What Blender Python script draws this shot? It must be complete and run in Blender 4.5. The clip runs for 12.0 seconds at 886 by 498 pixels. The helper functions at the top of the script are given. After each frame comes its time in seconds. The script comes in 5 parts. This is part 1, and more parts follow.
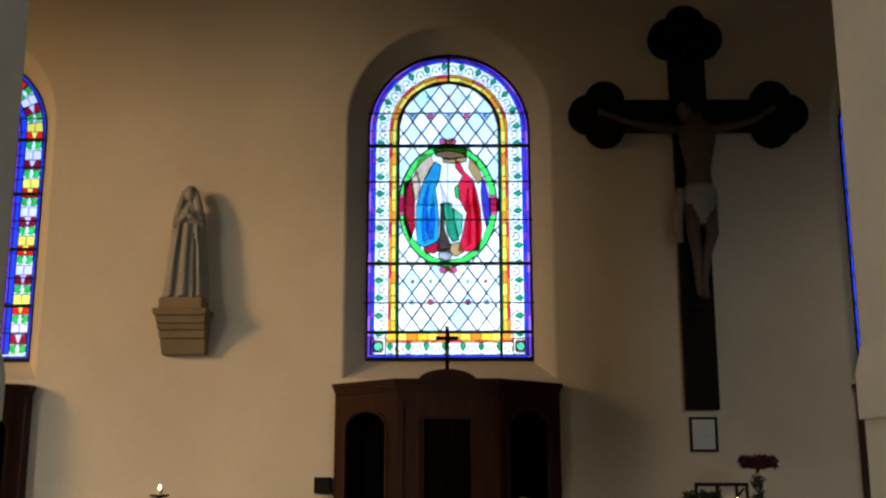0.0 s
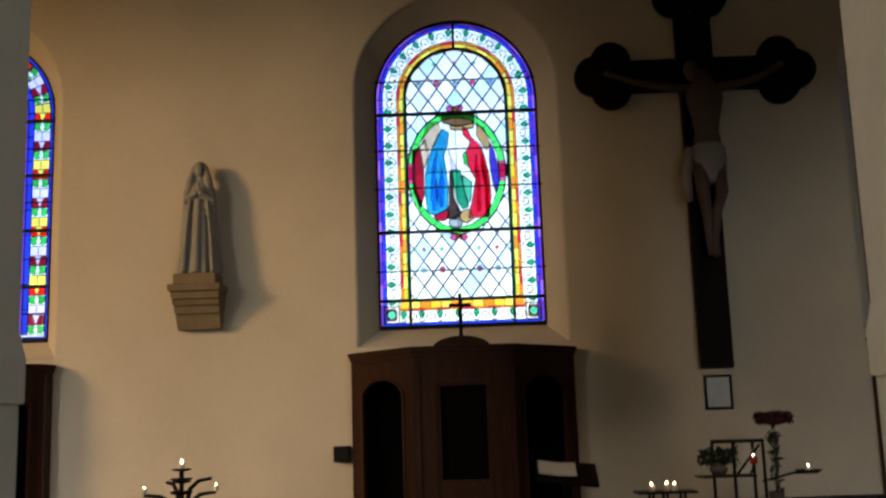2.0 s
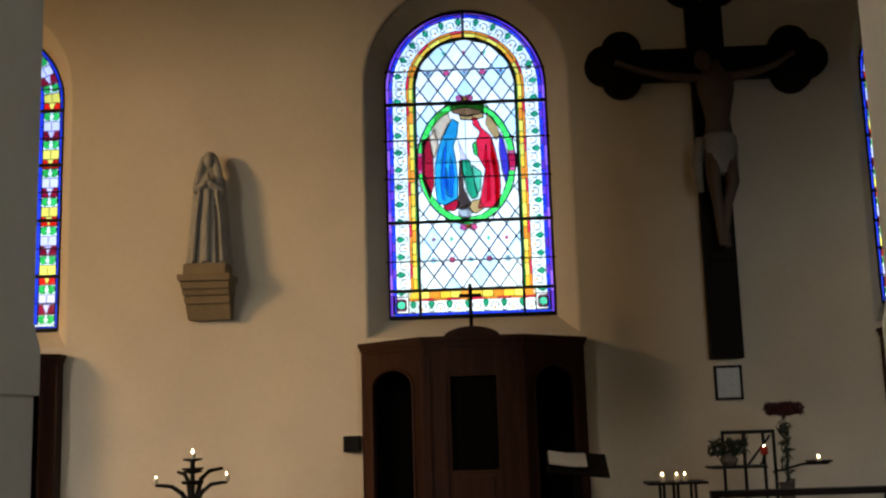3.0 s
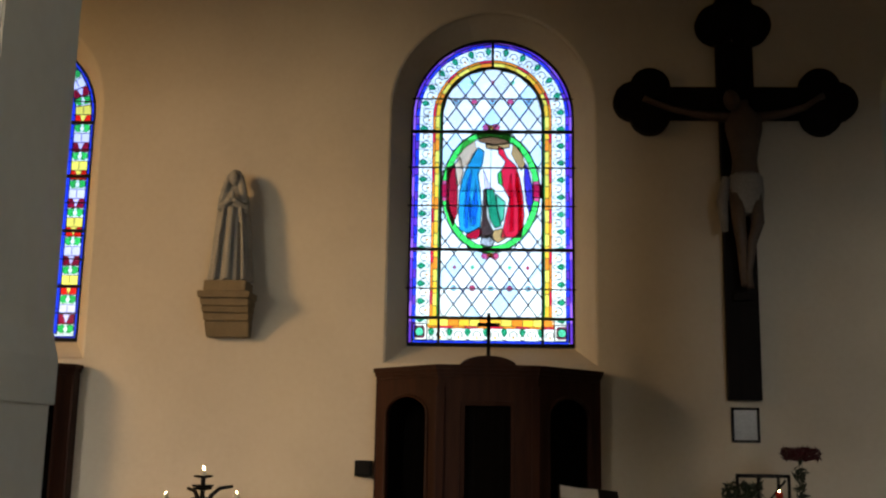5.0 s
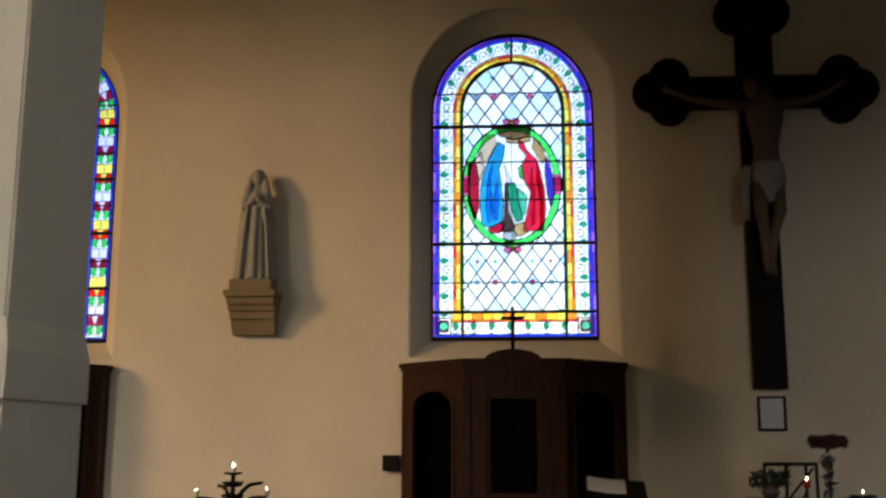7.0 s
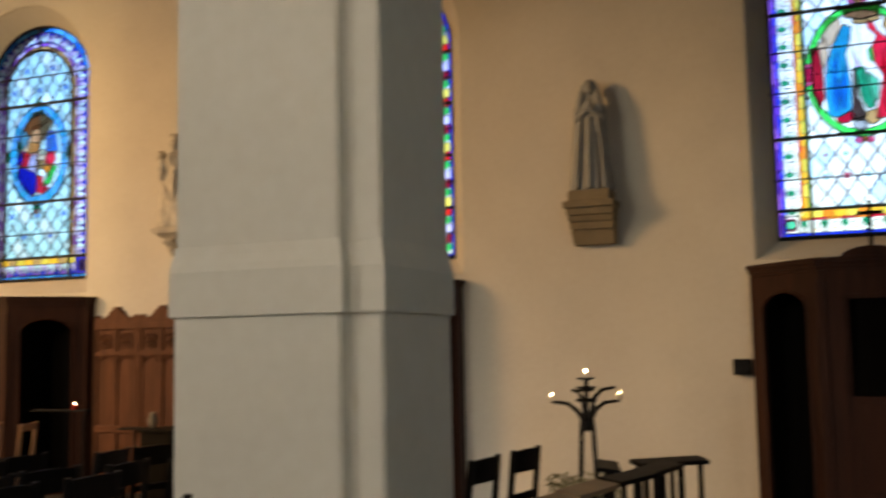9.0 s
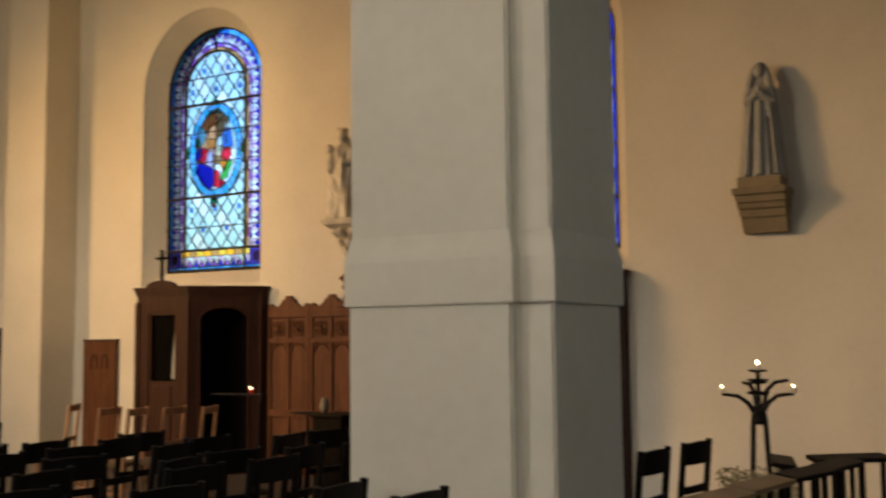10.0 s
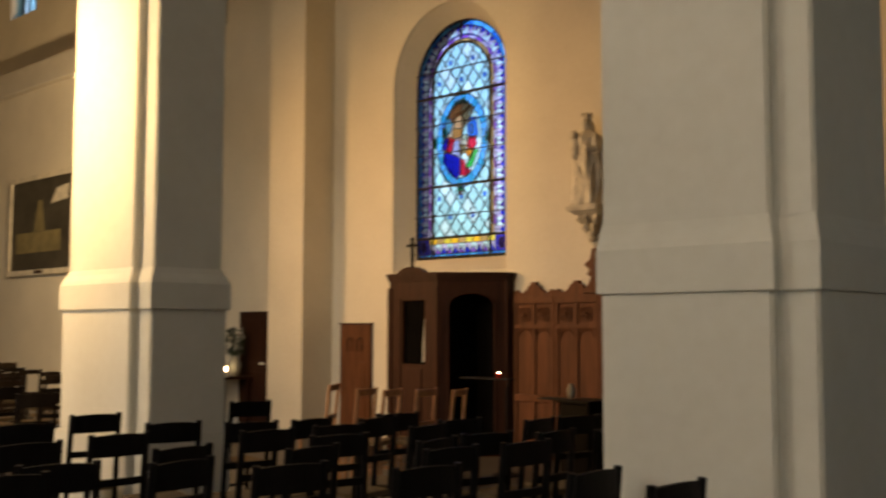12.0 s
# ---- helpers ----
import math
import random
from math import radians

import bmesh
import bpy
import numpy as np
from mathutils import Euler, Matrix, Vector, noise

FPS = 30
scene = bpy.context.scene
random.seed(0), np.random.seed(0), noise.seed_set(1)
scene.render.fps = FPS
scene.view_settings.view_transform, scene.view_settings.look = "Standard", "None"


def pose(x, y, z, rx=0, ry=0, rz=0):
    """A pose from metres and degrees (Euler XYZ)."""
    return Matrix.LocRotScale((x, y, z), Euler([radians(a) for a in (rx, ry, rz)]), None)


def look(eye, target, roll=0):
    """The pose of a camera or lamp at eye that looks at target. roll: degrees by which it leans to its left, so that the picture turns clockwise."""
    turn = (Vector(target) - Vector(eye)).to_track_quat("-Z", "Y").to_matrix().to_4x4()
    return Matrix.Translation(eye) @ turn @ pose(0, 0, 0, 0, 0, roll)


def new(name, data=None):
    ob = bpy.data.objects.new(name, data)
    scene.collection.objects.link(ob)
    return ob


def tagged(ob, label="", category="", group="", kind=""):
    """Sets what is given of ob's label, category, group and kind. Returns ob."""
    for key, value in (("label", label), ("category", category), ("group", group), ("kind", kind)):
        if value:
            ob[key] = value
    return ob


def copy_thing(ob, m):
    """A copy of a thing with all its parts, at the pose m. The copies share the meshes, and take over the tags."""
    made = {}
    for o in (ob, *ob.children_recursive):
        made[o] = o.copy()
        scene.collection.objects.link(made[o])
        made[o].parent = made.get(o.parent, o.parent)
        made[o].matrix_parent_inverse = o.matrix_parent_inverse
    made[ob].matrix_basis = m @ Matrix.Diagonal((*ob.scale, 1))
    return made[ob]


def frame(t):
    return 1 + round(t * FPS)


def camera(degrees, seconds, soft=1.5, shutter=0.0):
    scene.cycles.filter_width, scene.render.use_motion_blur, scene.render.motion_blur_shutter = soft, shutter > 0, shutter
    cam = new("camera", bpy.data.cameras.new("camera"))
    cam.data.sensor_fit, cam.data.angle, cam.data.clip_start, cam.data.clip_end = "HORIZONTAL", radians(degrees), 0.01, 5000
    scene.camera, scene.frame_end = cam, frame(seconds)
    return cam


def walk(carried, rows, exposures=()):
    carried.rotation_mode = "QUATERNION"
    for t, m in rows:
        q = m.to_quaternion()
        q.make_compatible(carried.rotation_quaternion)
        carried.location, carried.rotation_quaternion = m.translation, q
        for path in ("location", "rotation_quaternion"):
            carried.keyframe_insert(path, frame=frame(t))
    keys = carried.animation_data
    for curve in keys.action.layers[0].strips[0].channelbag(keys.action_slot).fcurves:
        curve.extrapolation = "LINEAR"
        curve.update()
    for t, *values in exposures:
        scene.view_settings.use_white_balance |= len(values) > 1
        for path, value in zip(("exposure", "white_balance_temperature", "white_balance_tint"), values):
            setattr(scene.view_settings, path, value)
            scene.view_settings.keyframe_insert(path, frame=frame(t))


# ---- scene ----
cam = camera(46.0, 12.0, soft=2.3, shutter=0.7)
PATH = [
    (0, (-0.013, -3.552, 1.491), (-0.022, -1.594, 1.896), -0.1),
    (0.5, (-0.003, -3.564, 1.515), (-0.003, -1.609, 1.937), 0.0),
    (1, (0.009, -3.565, 1.517), (0.008, -1.608, 1.929), 0.1),
    (1.5, (0.017, -3.568, 1.508), (0.014, -1.607, 1.9), -0.4),
    (2, (-0.002, -3.588, 1.515), (-0.035, -1.617, 1.853), -1.9),
    (2.5, (-0.031, -3.569, 1.534), (-0.071, -1.594, 1.846), -2.4),
    (3, (-0.038, -3.579, 1.532), (-0.083, -1.605, 1.849), -1.8),
    (5, (-0.041, -3.572, 1.534), (-0.125, -1.608, 1.903), 1.0),
    (5.5, (-0.046, -3.578, 1.53), (-0.139, -1.615, 1.897), 0.9),
    (6, (-0.039, -3.595, 1.534), (-0.147, -1.632, 1.9), 0.7),
    (6.5, (-0.028, -3.595, 1.534), (-0.135, -1.635, 1.914), 0.7),
    (6.7, (-0.03, -3.604, 1.531), (-0.138, -1.643, 1.909), 0.6),
    (8.3, (-0.065, -3.667, 1.511), (-0.523, -1.733, 1.74), -2.6),
    (8.5, (-0.078, -3.675, 1.513), (-0.615, -1.761, 1.74), -2.0),
    (9, (-0.105, -3.687, 1.513), (-0.846, -1.84, 1.706), -1.1),
    (9.5, (-0.111, -3.713, 1.513), (-0.999, -1.929, 1.684), -1.0),
    (10, (-0.131, -3.732, 1.516), (-1.146, -2.017, 1.693), -0.6),
    (10.5, (-0.134, -3.757, 1.518), (-1.245, -2.104, 1.707), -0.1),
    (11, (-0.141, -3.775, 1.514), (-1.332, -2.177, 1.684), 0.0),
    (11.5, (-0.14, -3.792, 1.515), (-1.415, -2.261, 1.68), -0.1),
    (12, (-0.16, -3.773, 1.52), (-1.541, -2.334, 1.672), 0.1),
]
walk(cam, [(t, look(e, a, r)) for t, e, a, r in PATH], [(0.0, 1.93, 6850, 10), (8.5, 1.92, 6850, 10), (10.5, 1.88, 6850, 10), (11.5, 1.84, 7250, 11), (12.0, 1.70, 7350, 11)])

# strengths of the light
SKY = 0.14
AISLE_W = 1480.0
FAR_FILL_W = 620.0
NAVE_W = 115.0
DAY_W = 92.0

# ---------------------------------------------------------------- light
world = bpy.data.worlds.new("sky")
scene.world = world
world.use_nodes = True
wn = world.node_tree
sky = wn.nodes.new("ShaderNodeTexSky")
sky.sky_type = "NISHITA"
sky.sun_disc = False
sky.sun_elevation = radians(38)
sky.sun_rotation = radians(200)
sky.air_density, sky.dust_density = 1.0, 4.0
wn.links.new(sky.outputs[0], wn.nodes["Background"].inputs[0])
wn.nodes["Background"].inputs[1].default_value = SKY


def lamp(name, kind, m, energy, colour, size=0.1, size_y=None):
    d = bpy.data.lights.new(name, kind)
    d.energy, d.color = energy, colour
    if kind == "AREA":
        d.shape = "RECTANGLE"
        d.size, d.size_y = size, size_y or size
    else:
        d.shadow_soft_size = size
    o = new(name, d)
    o.matrix_world = m
    return o


# unseen warm lamps: the crossing light, and a lamp in front of the third pier
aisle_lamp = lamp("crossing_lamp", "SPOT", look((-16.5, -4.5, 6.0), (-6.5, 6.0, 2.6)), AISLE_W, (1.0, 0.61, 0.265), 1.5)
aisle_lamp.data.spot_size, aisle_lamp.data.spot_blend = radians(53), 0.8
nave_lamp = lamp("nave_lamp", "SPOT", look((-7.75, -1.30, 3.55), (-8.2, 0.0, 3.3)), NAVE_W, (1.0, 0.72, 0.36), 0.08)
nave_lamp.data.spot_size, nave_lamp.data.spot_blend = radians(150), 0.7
# added fill lamp, unseen behind the third pier, that brightens the far wall
far_fill = lamp("far_wall_fill_light", "SPOT", look((-14.3, 3.9, 4.5), (-21.0, 5.6, 3.6)), FAR_FILL_W, (1.0, 0.74, 0.42), 0.12)
far_fill.data.spot_size, far_fill.data.spot_blend = radians(130), 0.8
# added daylight in unseen openings behind the camera: aisle row and clerestory above
for wx, k, c in ((-10.5, 0.72, (0.88, 0.92, 0.90)), (5.0, 0.32, (0.72, 0.87, 1.0))):
    lamp("added_window_daylight", "AREA", look((wx, -9.25, 4.1), (wx, 0, 3.6)), DAY_W * k, c, 1.7, 2.8)
for wx, k, c in ((-10.5, 0.36, (0.92, 0.95, 0.92)), (-3.0, 0.43, (1.0, 0.93, 0.78)), (7.0, 0.19, (0.45, 0.75, 1.0))):
    lamp("added_clerestory_daylight", "AREA", look((wx, -9.3, 9.5), (wx, 0, 2.0)), DAY_W * k, c, 1.9, 2.8)

# ---------------------------------------------------------------- materials
def mat(name, colour, rough=0.7, metal=0.0, spec=0.4, vary=0.12, scale=3.0, fine=60.0, bump=0.15, wood=False, stain=None, per=0.0, grain=0.25):
    m = bpy.data.materials.new(name)
    m.use_nodes = True
    nt = m.node_tree
    N, L = nt.nodes, nt.links
    b = N["Principled BSDF"]
    b.inputs["Roughness"].default_value = rough
    b.inputs["Metallic"].default_value = metal
    b.inputs["Specular IOR Level"].default_value = spec
    tc = N.new("ShaderNodeTexCoord")
    src = tc.outputs["Object"]
    if wood:
        mp = N.new("ShaderNodeMapping")
        mp.inputs["Scale"].default_value = (9.0, 9.0, 0.8)
        L.new(src, mp.inputs[0])
        src = mp.outputs[0]
    n1 = N.new("ShaderNodeTexNoise")
    n1.inputs["Scale"].default_value = scale
    n1.inputs["Detail"].default_value = 5
    n2 = N.new("ShaderNodeTexNoise")
    n2.inputs["Scale"].default_value = fine
    n2.inputs["Detail"].default_value = 3
    L.new(src, n1.inputs[0])
    L.new(src, n2.inputs[0])
    r = N.new("ShaderNodeValToRGB")
    c = Vector(colour)
    r.color_ramp.elements[0].position, r.color_ramp.elements[1].position = 0.3, 0.7
    r.color_ramp.elements[0].color = (*(c * (1 - vary)), 1)
    r.color_ramp.elements[1].color = (*[min(1, v * (1 + vary)) for v in c], 1)
    L.new(n1.outputs[0], r.inputs[0])
    out = r.outputs[0]
    mx = N.new("ShaderNodeMix")
    mx.data_type, mx.blend_type = "RGBA", "OVERLAY"
    mx.inputs[0].default_value = grain
    L.new(out, mx.inputs[6])
    L.new(n2.outputs[0], mx.inputs[7])
    out = mx.outputs[2]
    if stain:
        n3 = N.new("ShaderNodeTexNoise")
        n3.inputs["Scale"].default_value = 0.55
        n3.inputs["Detail"].default_value = 7
        n3.inputs["Roughness"].default_value = 0.65
        L.new(tc.outputs["Object"], n3.inputs[0])
        r3 = N.new("ShaderNodeValToRGB")
        r3.color_ramp.elements[0].position, r3.color_ramp.elements[1].position = 0.55, 0.75
        L.new(n3.outputs[0], r3.inputs[0])
        m3 = N.new("ShaderNodeMix")
        m3.data_type = "RGBA"
        m3.inputs[7].default_value = (*stain, 1)
        ml = N.new("ShaderNodeMath")
        ml.operation = "MULTIPLY"
        ml.inputs[1].default_value = 0.35
        L.new(r3.outputs[0], ml.inputs[0])
        L.new(ml.outputs[0], m3.inputs[0])
        L.new(out, m3.inputs[6])
        out = m3.outputs[2]
    if per:
        oi = N.new("ShaderNodeObjectInfo")
        hs = N.new("ShaderNodeHueSaturation")
        mr = N.new("ShaderNodeMapRange")
        mr.inputs[3].default_value, mr.inputs[4].default_value = 1 - per, 1 + per
        L.new(oi.outputs["Random"], mr.inputs[0])
        L.new(mr.outputs[0], hs.inputs["Value"])
        L.new(out, hs.inputs["Color"])
        out = hs.outputs[0]
    L.new(out, b.inputs["Base Color"])
    bp = N.new("ShaderNodeBump")
    bp.inputs["Strength"].default_value = bump
    bp.inputs["Distance"].default_value = 0.01
    L.new(n2.outputs[0], bp.inputs["Height"])
    L.new(bp.outputs[0], b.inputs["Normal"])
    return m


def glass_mat(name, colour):
    """Stained glass: lets the daylight through in its colour, with a little gloss and uneven density."""
    m = bpy.data.materials.new(name)
    m.use_nodes = True
    nt = m.node_tree
    N, L = nt.nodes, nt.links
    N.remove(N["Principled BSDF"])
    tr, gl, mix = N.new("ShaderNodeBsdfTransparent"), N.new("ShaderNodeBsdfGlossy"), N.new("ShaderNodeMixShader")
    gl.inputs["Roughness"].default_value = 0.15
    gl.inputs["Color"].default_value = (0.6, 0.6, 0.6, 1)
    mix.inputs[0].default_value = 0.003
    oi, ns, hs = N.new("ShaderNodeObjectInfo"), N.new("ShaderNodeTexNoise"), N.new("ShaderNodeHueSaturation")
    tc = N.new("ShaderNodeTexCoord")
    L.new(tc.outputs["Object"], ns.inputs[0])
    ns.inputs["Scale"].default_value = 9
    ad = N.new("ShaderNodeMath")
    ad.operation = "ADD"
    L.new(oi.outputs["Random"], ad.inputs[0])
    L.new(ns.outputs[0], ad.inputs[1])
    mr = N.new("ShaderNodeMapRange")
    mr.inputs[1].default_value, mr.inputs[2].default_value = 0.3, 1.7
    mr.inputs[3].default_value, mr.inputs[4].default_value = 0.86, 1.06
    L.new(ad.outputs[0], mr.inputs[0])
    L.new(mr.outputs[0], hs.inputs["Value"])
    hs.inputs["Color"].default_value = (*[v ** 0.5 for v in colour], 1)
    L.new(hs.outputs[0], tr.inputs[0])
    L.new(tr.outputs[0], mix.inputs[1])
    L.new(gl.outputs[0], mix.inputs[2])
    L.new(mix.outputs[0], N["Material Output"].inputs[0])
    return m


def glow(name, colour, strength):
    m = bpy.data.materials.new(name)
    m.use_nodes = True
    b = m.node_tree.nodes["Principled BSDF"]
    b.inputs["Base Color"].default_value = (*colour, 1)
    b.inputs["Emission Color"].default_value = (*colour, 1)
    b.inputs["Emission Strength"].default_value = strength
    return m


PLASTER = mat("wall_plaster", (0.64, 0.57, 0.46), 0.85, vary=0.07, scale=0.9, fine=18, bump=0.12, stain=(0.50, 0.44, 0.36), grain=0.08)
PIER = mat("pier_plaster", (0.62, 0.57, 0.47), 0.8, vary=0.05, scale=1.3, fine=14, bump=0.12, stain=(0.5, 0.46, 0.4), grain=0.08)
CEIL = mat("ceiling_plaster", (0.5, 0.45, 0.38), 0.9, vary=0.06)
STONE_FLOOR = mat("floor_stone", (0.060, 0.050, 0.041), 0.5, spec=0.25, vary=0.25, scale=1.5, fine=25, stain=(0.05, 0.043, 0.037))
WOOD = mat("oak_dark", (0.032, 0.0105, 0.0052), 0.55, spec=0.15, vary=0.35, scale=2.0, fine=14, wood=True, bump=0.2)
WOOD_MID = mat("oak_carved", (0.10, 0.036, 0.015), 0.55, spec=0.15, vary=0.3, scale=2.0, fine=14, wood=True, bump=0.2)
# inside shade put into the oak's colour; also on the small crosses
WOOD_BLACK_SHADE = mat("oak_black_shade", (0.004, 0.003, 0.0025), 0.9, spec=0.05, vary=0.3, wood=True)
CHAIR_DARK = mat("chair_dark", (0.0055, 0.0035, 0.0028), 0.55, spec=0.12, vary=0.3, scale=3, fine=16, wood=True, per=0.3)
CHAIR_PALE = mat("chair_pale", (0.30, 0.155, 0.075), 0.45, vary=0.25, scale=3, fine=16, wood=True, per=0.2)
CHAIR_MID = mat("chair_mid", (0.022, 0.012, 0.006), 0.5, spec=0.2, vary=0.3, scale=3, fine=16, wood=True, per=0.3)
STRAW = mat("straw_seat", (0.13, 0.085, 0.04), 0.8, vary=0.3, scale=30, fine=120, bump=0.6)
CROSS_WOOD = mat("cross_wood", (0.0075, 0.005, 0.0045), 0.65, spec=0.12, vary=0.35, scale=2, fine=14, wood=True)
STATUE = mat("statue_plaster", (0.29, 0.28, 0.255), 0.7, vary=0.12, scale=6, fine=50, stain=(0.25, 0.22, 0.18))
STATUE_WARM = mat("statue_stone", (0.60, 0.53, 0.42), 0.8, vary=0.2, scale=8, fine=50, stain=(0.25, 0.19, 0.13))
BRACKET = mat("bracket_stone", (0.22, 0.165, 0.095), 0.8, vary=0.12, scale=5, fine=60, stain=(0.25, 0.2, 0.15))
FLESH = mat("painted_wood_figure", (0.10, 0.068, 0.05), 0.5, vary=0.15, scale=6, fine=40)
CLOTH = mat("painted_white_cloth", (0.27, 0.255, 0.235), 0.6, vary=0.1, scale=6, fine=40)
IRON = mat("black_iron", (0.009, 0.008, 0.008), 0.55, metal=0.2, spec=0.15, vary=0.3)
LEAD = mat("lead_came", (0.012, 0.012, 0.014), 0.6, metal=0.2, vary=0.2)
BLACK = mat("black_plastic", (0.006, 0.006, 0.006), 0.5, spec=0.1, vary=0.2)
SHEET = mat("glazed_sheet", (0.36, 0.36, 0.35), 0.25, vary=0.08)
PAPER = mat("paper", (0.72, 0.70, 0.66), 0.8, vary=0.04)
TAN = mat("tan_leather", (0.26, 0.17, 0.09), 0.5, vary=0.2)
WAX = mat("candle_wax", (0.75, 0.68, 0.55), 0.5, vary=0.05)
LEAF = mat("leaf_green", (0.014, 0.024, 0.010), 0.5, vary=0.3, per=0.3)
LEAF_PALE = mat("leaf_pale", (0.28, 0.25, 0.13), 0.6, vary=0.3, per=0.3)
RED_PETAL = mat("petal_red", (0.05, 0.005, 0.008), 0.6, vary=0.3)
CERAMIC = mat("vase_glaze", (0.10, 0.08, 0.07), 0.25, vary=0.2)
WHITE_PAINT = mat("white_paint", (0.75, 0.72, 0.66), 0.5, vary=0.05)
FLAME = glow("flame", (1.0, 0.72, 0.35), 25.0)
RED_GLASS = mat("red_votive_glass", (0.4, 0.03, 0.02), 0.15, vary=0.1)
CANVAS = mat("painting_canvas", (0.045, 0.038, 0.028), 0.5, vary=0.4, scale=2.0, fine=8)
CANVAS_PALE = mat("painting_cloth", (0.20, 0.16, 0.075), 0.6, vary=0.3, scale=3.0, fine=10)

G = {n: glass_mat("glass_" + n, c) for n, c in dict(
    white=(1.0, 0.97, 0.92), pale=(0.72, 0.90, 1.0), blue=(0.015, 0.045, 0.66), ultramarine=(0.003, 0.012, 0.42), violet=(0.14, 0.04, 0.50), aqua=(0.50, 0.80, 0.92), indigo=(0.05, 0.04, 0.48),
    green=(0.02, 0.50, 0.10), amber=(1.0, 0.55, 0.05), orange=(0.95, 0.28, 0.03), red=(0.80, 0.02, 0.06),
    sky=(0.08, 0.42, 0.9), azure=(0.01, 0.34, 0.66), brown=(0.20, 0.10, 0.05), yellow=(1.0, 0.75, 0.12),
    lilac=(0.72, 0.62, 0.95), cyan=(0.45, 0.78, 0.92), rose=(0.7, 0.10, 0.25), filet=(0.12, 0.20, 0.50), leaf=(0.01, 0.30, 0.16), purple=(0.36, 0.12, 0.66), plum=(0.28, 0.07, 0.12), mint=(0.10, 0.62, 0.40), bright_green=(0.05, 0.75, 0.12), crimson=(0.38, 0.01, 0.03), cobalt=(0.02, 0.22, 0.80), deep_red=(0.50, 0.01, 0.04), flesh=(0.85, 0.62, 0.45), grey=(0.35, 0.36, 0.40), tan=(0.55, 0.33, 0.14), dark=(0.05, 0.03, 0.03)).items()}

# ---------------------------------------------------------------- mesh helpers
def mesh_ob(name, bm, material, smooth=False):
    me = bpy.data.meshes.new(name)
    bmesh.ops.recalc_face_normals(bm, faces=bm.faces)
    bm.to_mesh(me)
    bm.free()
    if smooth:
        me.shade_smooth()
    me.materials.append(material)
    return new(name, me)


def part(name, bm, material, parent, label="", smooth=False):
    o = mesh_ob(name, bm, material, smooth)
    o.parent = parent
    if label:
        tagged(o, label)
    return o


def thing(name, label, category, m=None, group="", kind=""):
    e = new(name)
    e.empty_display_size = 0.1
    if m is not None:
        e.matrix_world = m
    return tagged(e, label, category, group, kind)


def box(bm, x0, x1, y0, y1, z0, z1, bevel=0.0, m=None):
    mm = Matrix.LocRotScale(((x0 + x1) / 2, (y0 + y1) / 2, (z0 + z1) / 2), None, (abs(x1 - x0), abs(y1 - y0), abs(z1 - z0)))
    r = bmesh.ops.create_cube(bm, size=1, matrix=mm)
    vs = r["verts"]
    if bevel:
        es = list({e for v in vs for e in v.link_edges})
        rb = bmesh.ops.bevel(bm, geom=es, offset=bevel, segments=2, profile=0.7, affect="EDGES")
        vs = list({v for f in rb["faces"] for v in f.verts} | {v for v in vs if v.is_valid})
    if m is not None:
        bmesh.ops.transform(bm, matrix=m, verts=[v for v in vs if v.is_valid])
    return bm


def B(*a, **k):
    return box(bmesh.new(), *a, **k)


def prism(bm, pts, z0, z1, axis="z", m=None):
    """A polygon pushed out: axis z: pts are (x, y); axis y: pts are (x, z), pushed along y."""
    def at(p, d):
        v = Vector((p[0], p[1], d)) if axis == "z" else Vector((p[0], d, p[1]))
        return m @ v if m is not None else v
    a = [bm.verts.new(at(p, z0)) for p in pts]
    b = [bm.verts.new(at(p, z1)) for p in pts]
    bm.faces.new(a)
    bm.faces.new(list(reversed(b)))
    for i in range(len(pts)):
        j = (i + 1) % len(pts)
        bm.faces.new((a[i], b[i], b[j], a[j]))
    return bm


def lathe(bm, profile, n=16, cx=0.0, cy=0.0, sx=1.0, sy=1.0, fold=None):
    rings = []
    for k, (r, z) in enumerate(profile):
        ring = []
        for i in range(n):
            a = 2 * math.pi * i / n
            rr = r * (fold(a, z) if fold else 1)
            ring.append(bm.verts.new((cx + sx * rr * math.cos(a), cy + sy * rr * math.sin(a), z)))
        rings.append(ring)
    for p, q in zip(rings, rings[1:]):
        for i in range(n):
            j = (i + 1) % n
            bm.faces.new((p[i], p[j], q[j], q[i]))
    bm.faces.new(list(reversed(rings[0])))
    bm.faces.new(rings[-1])
    return bm


def tube(bm, pts, radii, n=8):
    """A round bar through the points; radii a number or one for each point."""
    pts = [Vector(p) for p in pts]
    if not hasattr(radii, "__len__"):
        radii = [radii] * len(pts)
    rings = []
    for i, p in enumerate(pts):
        d = (pts[min(i + 1, len(pts) - 1)] - pts[max(i - 1, 0)]).normalized()
        u = d.orthogonal().normalized() if abs(d.z) > 0.98 else Vector((0, 0, 1)).cross(d).normalized()
        w = d.cross(u)
        rings.append([bm.verts.new(p + radii[i] * (math.cos(2 * math.pi * k / n) * u + math.sin(2 * math.pi * k / n) * w)) for k in range(n)])
    for a, b in zip(rings, rings[1:]):
        best = min(range(n), key=lambda s: sum((a[k].co - b[(k + s) % n].co).length for k in range(n)))
        for k in range(n):
            bm.faces.new((a[k], a[(k + 1) % n], b[(k + 1 + best) % n], b[(k + best) % n]))
    bm.faces.new(list(reversed(rings[0])))
    bm.faces.new(rings[-1])
    return bm


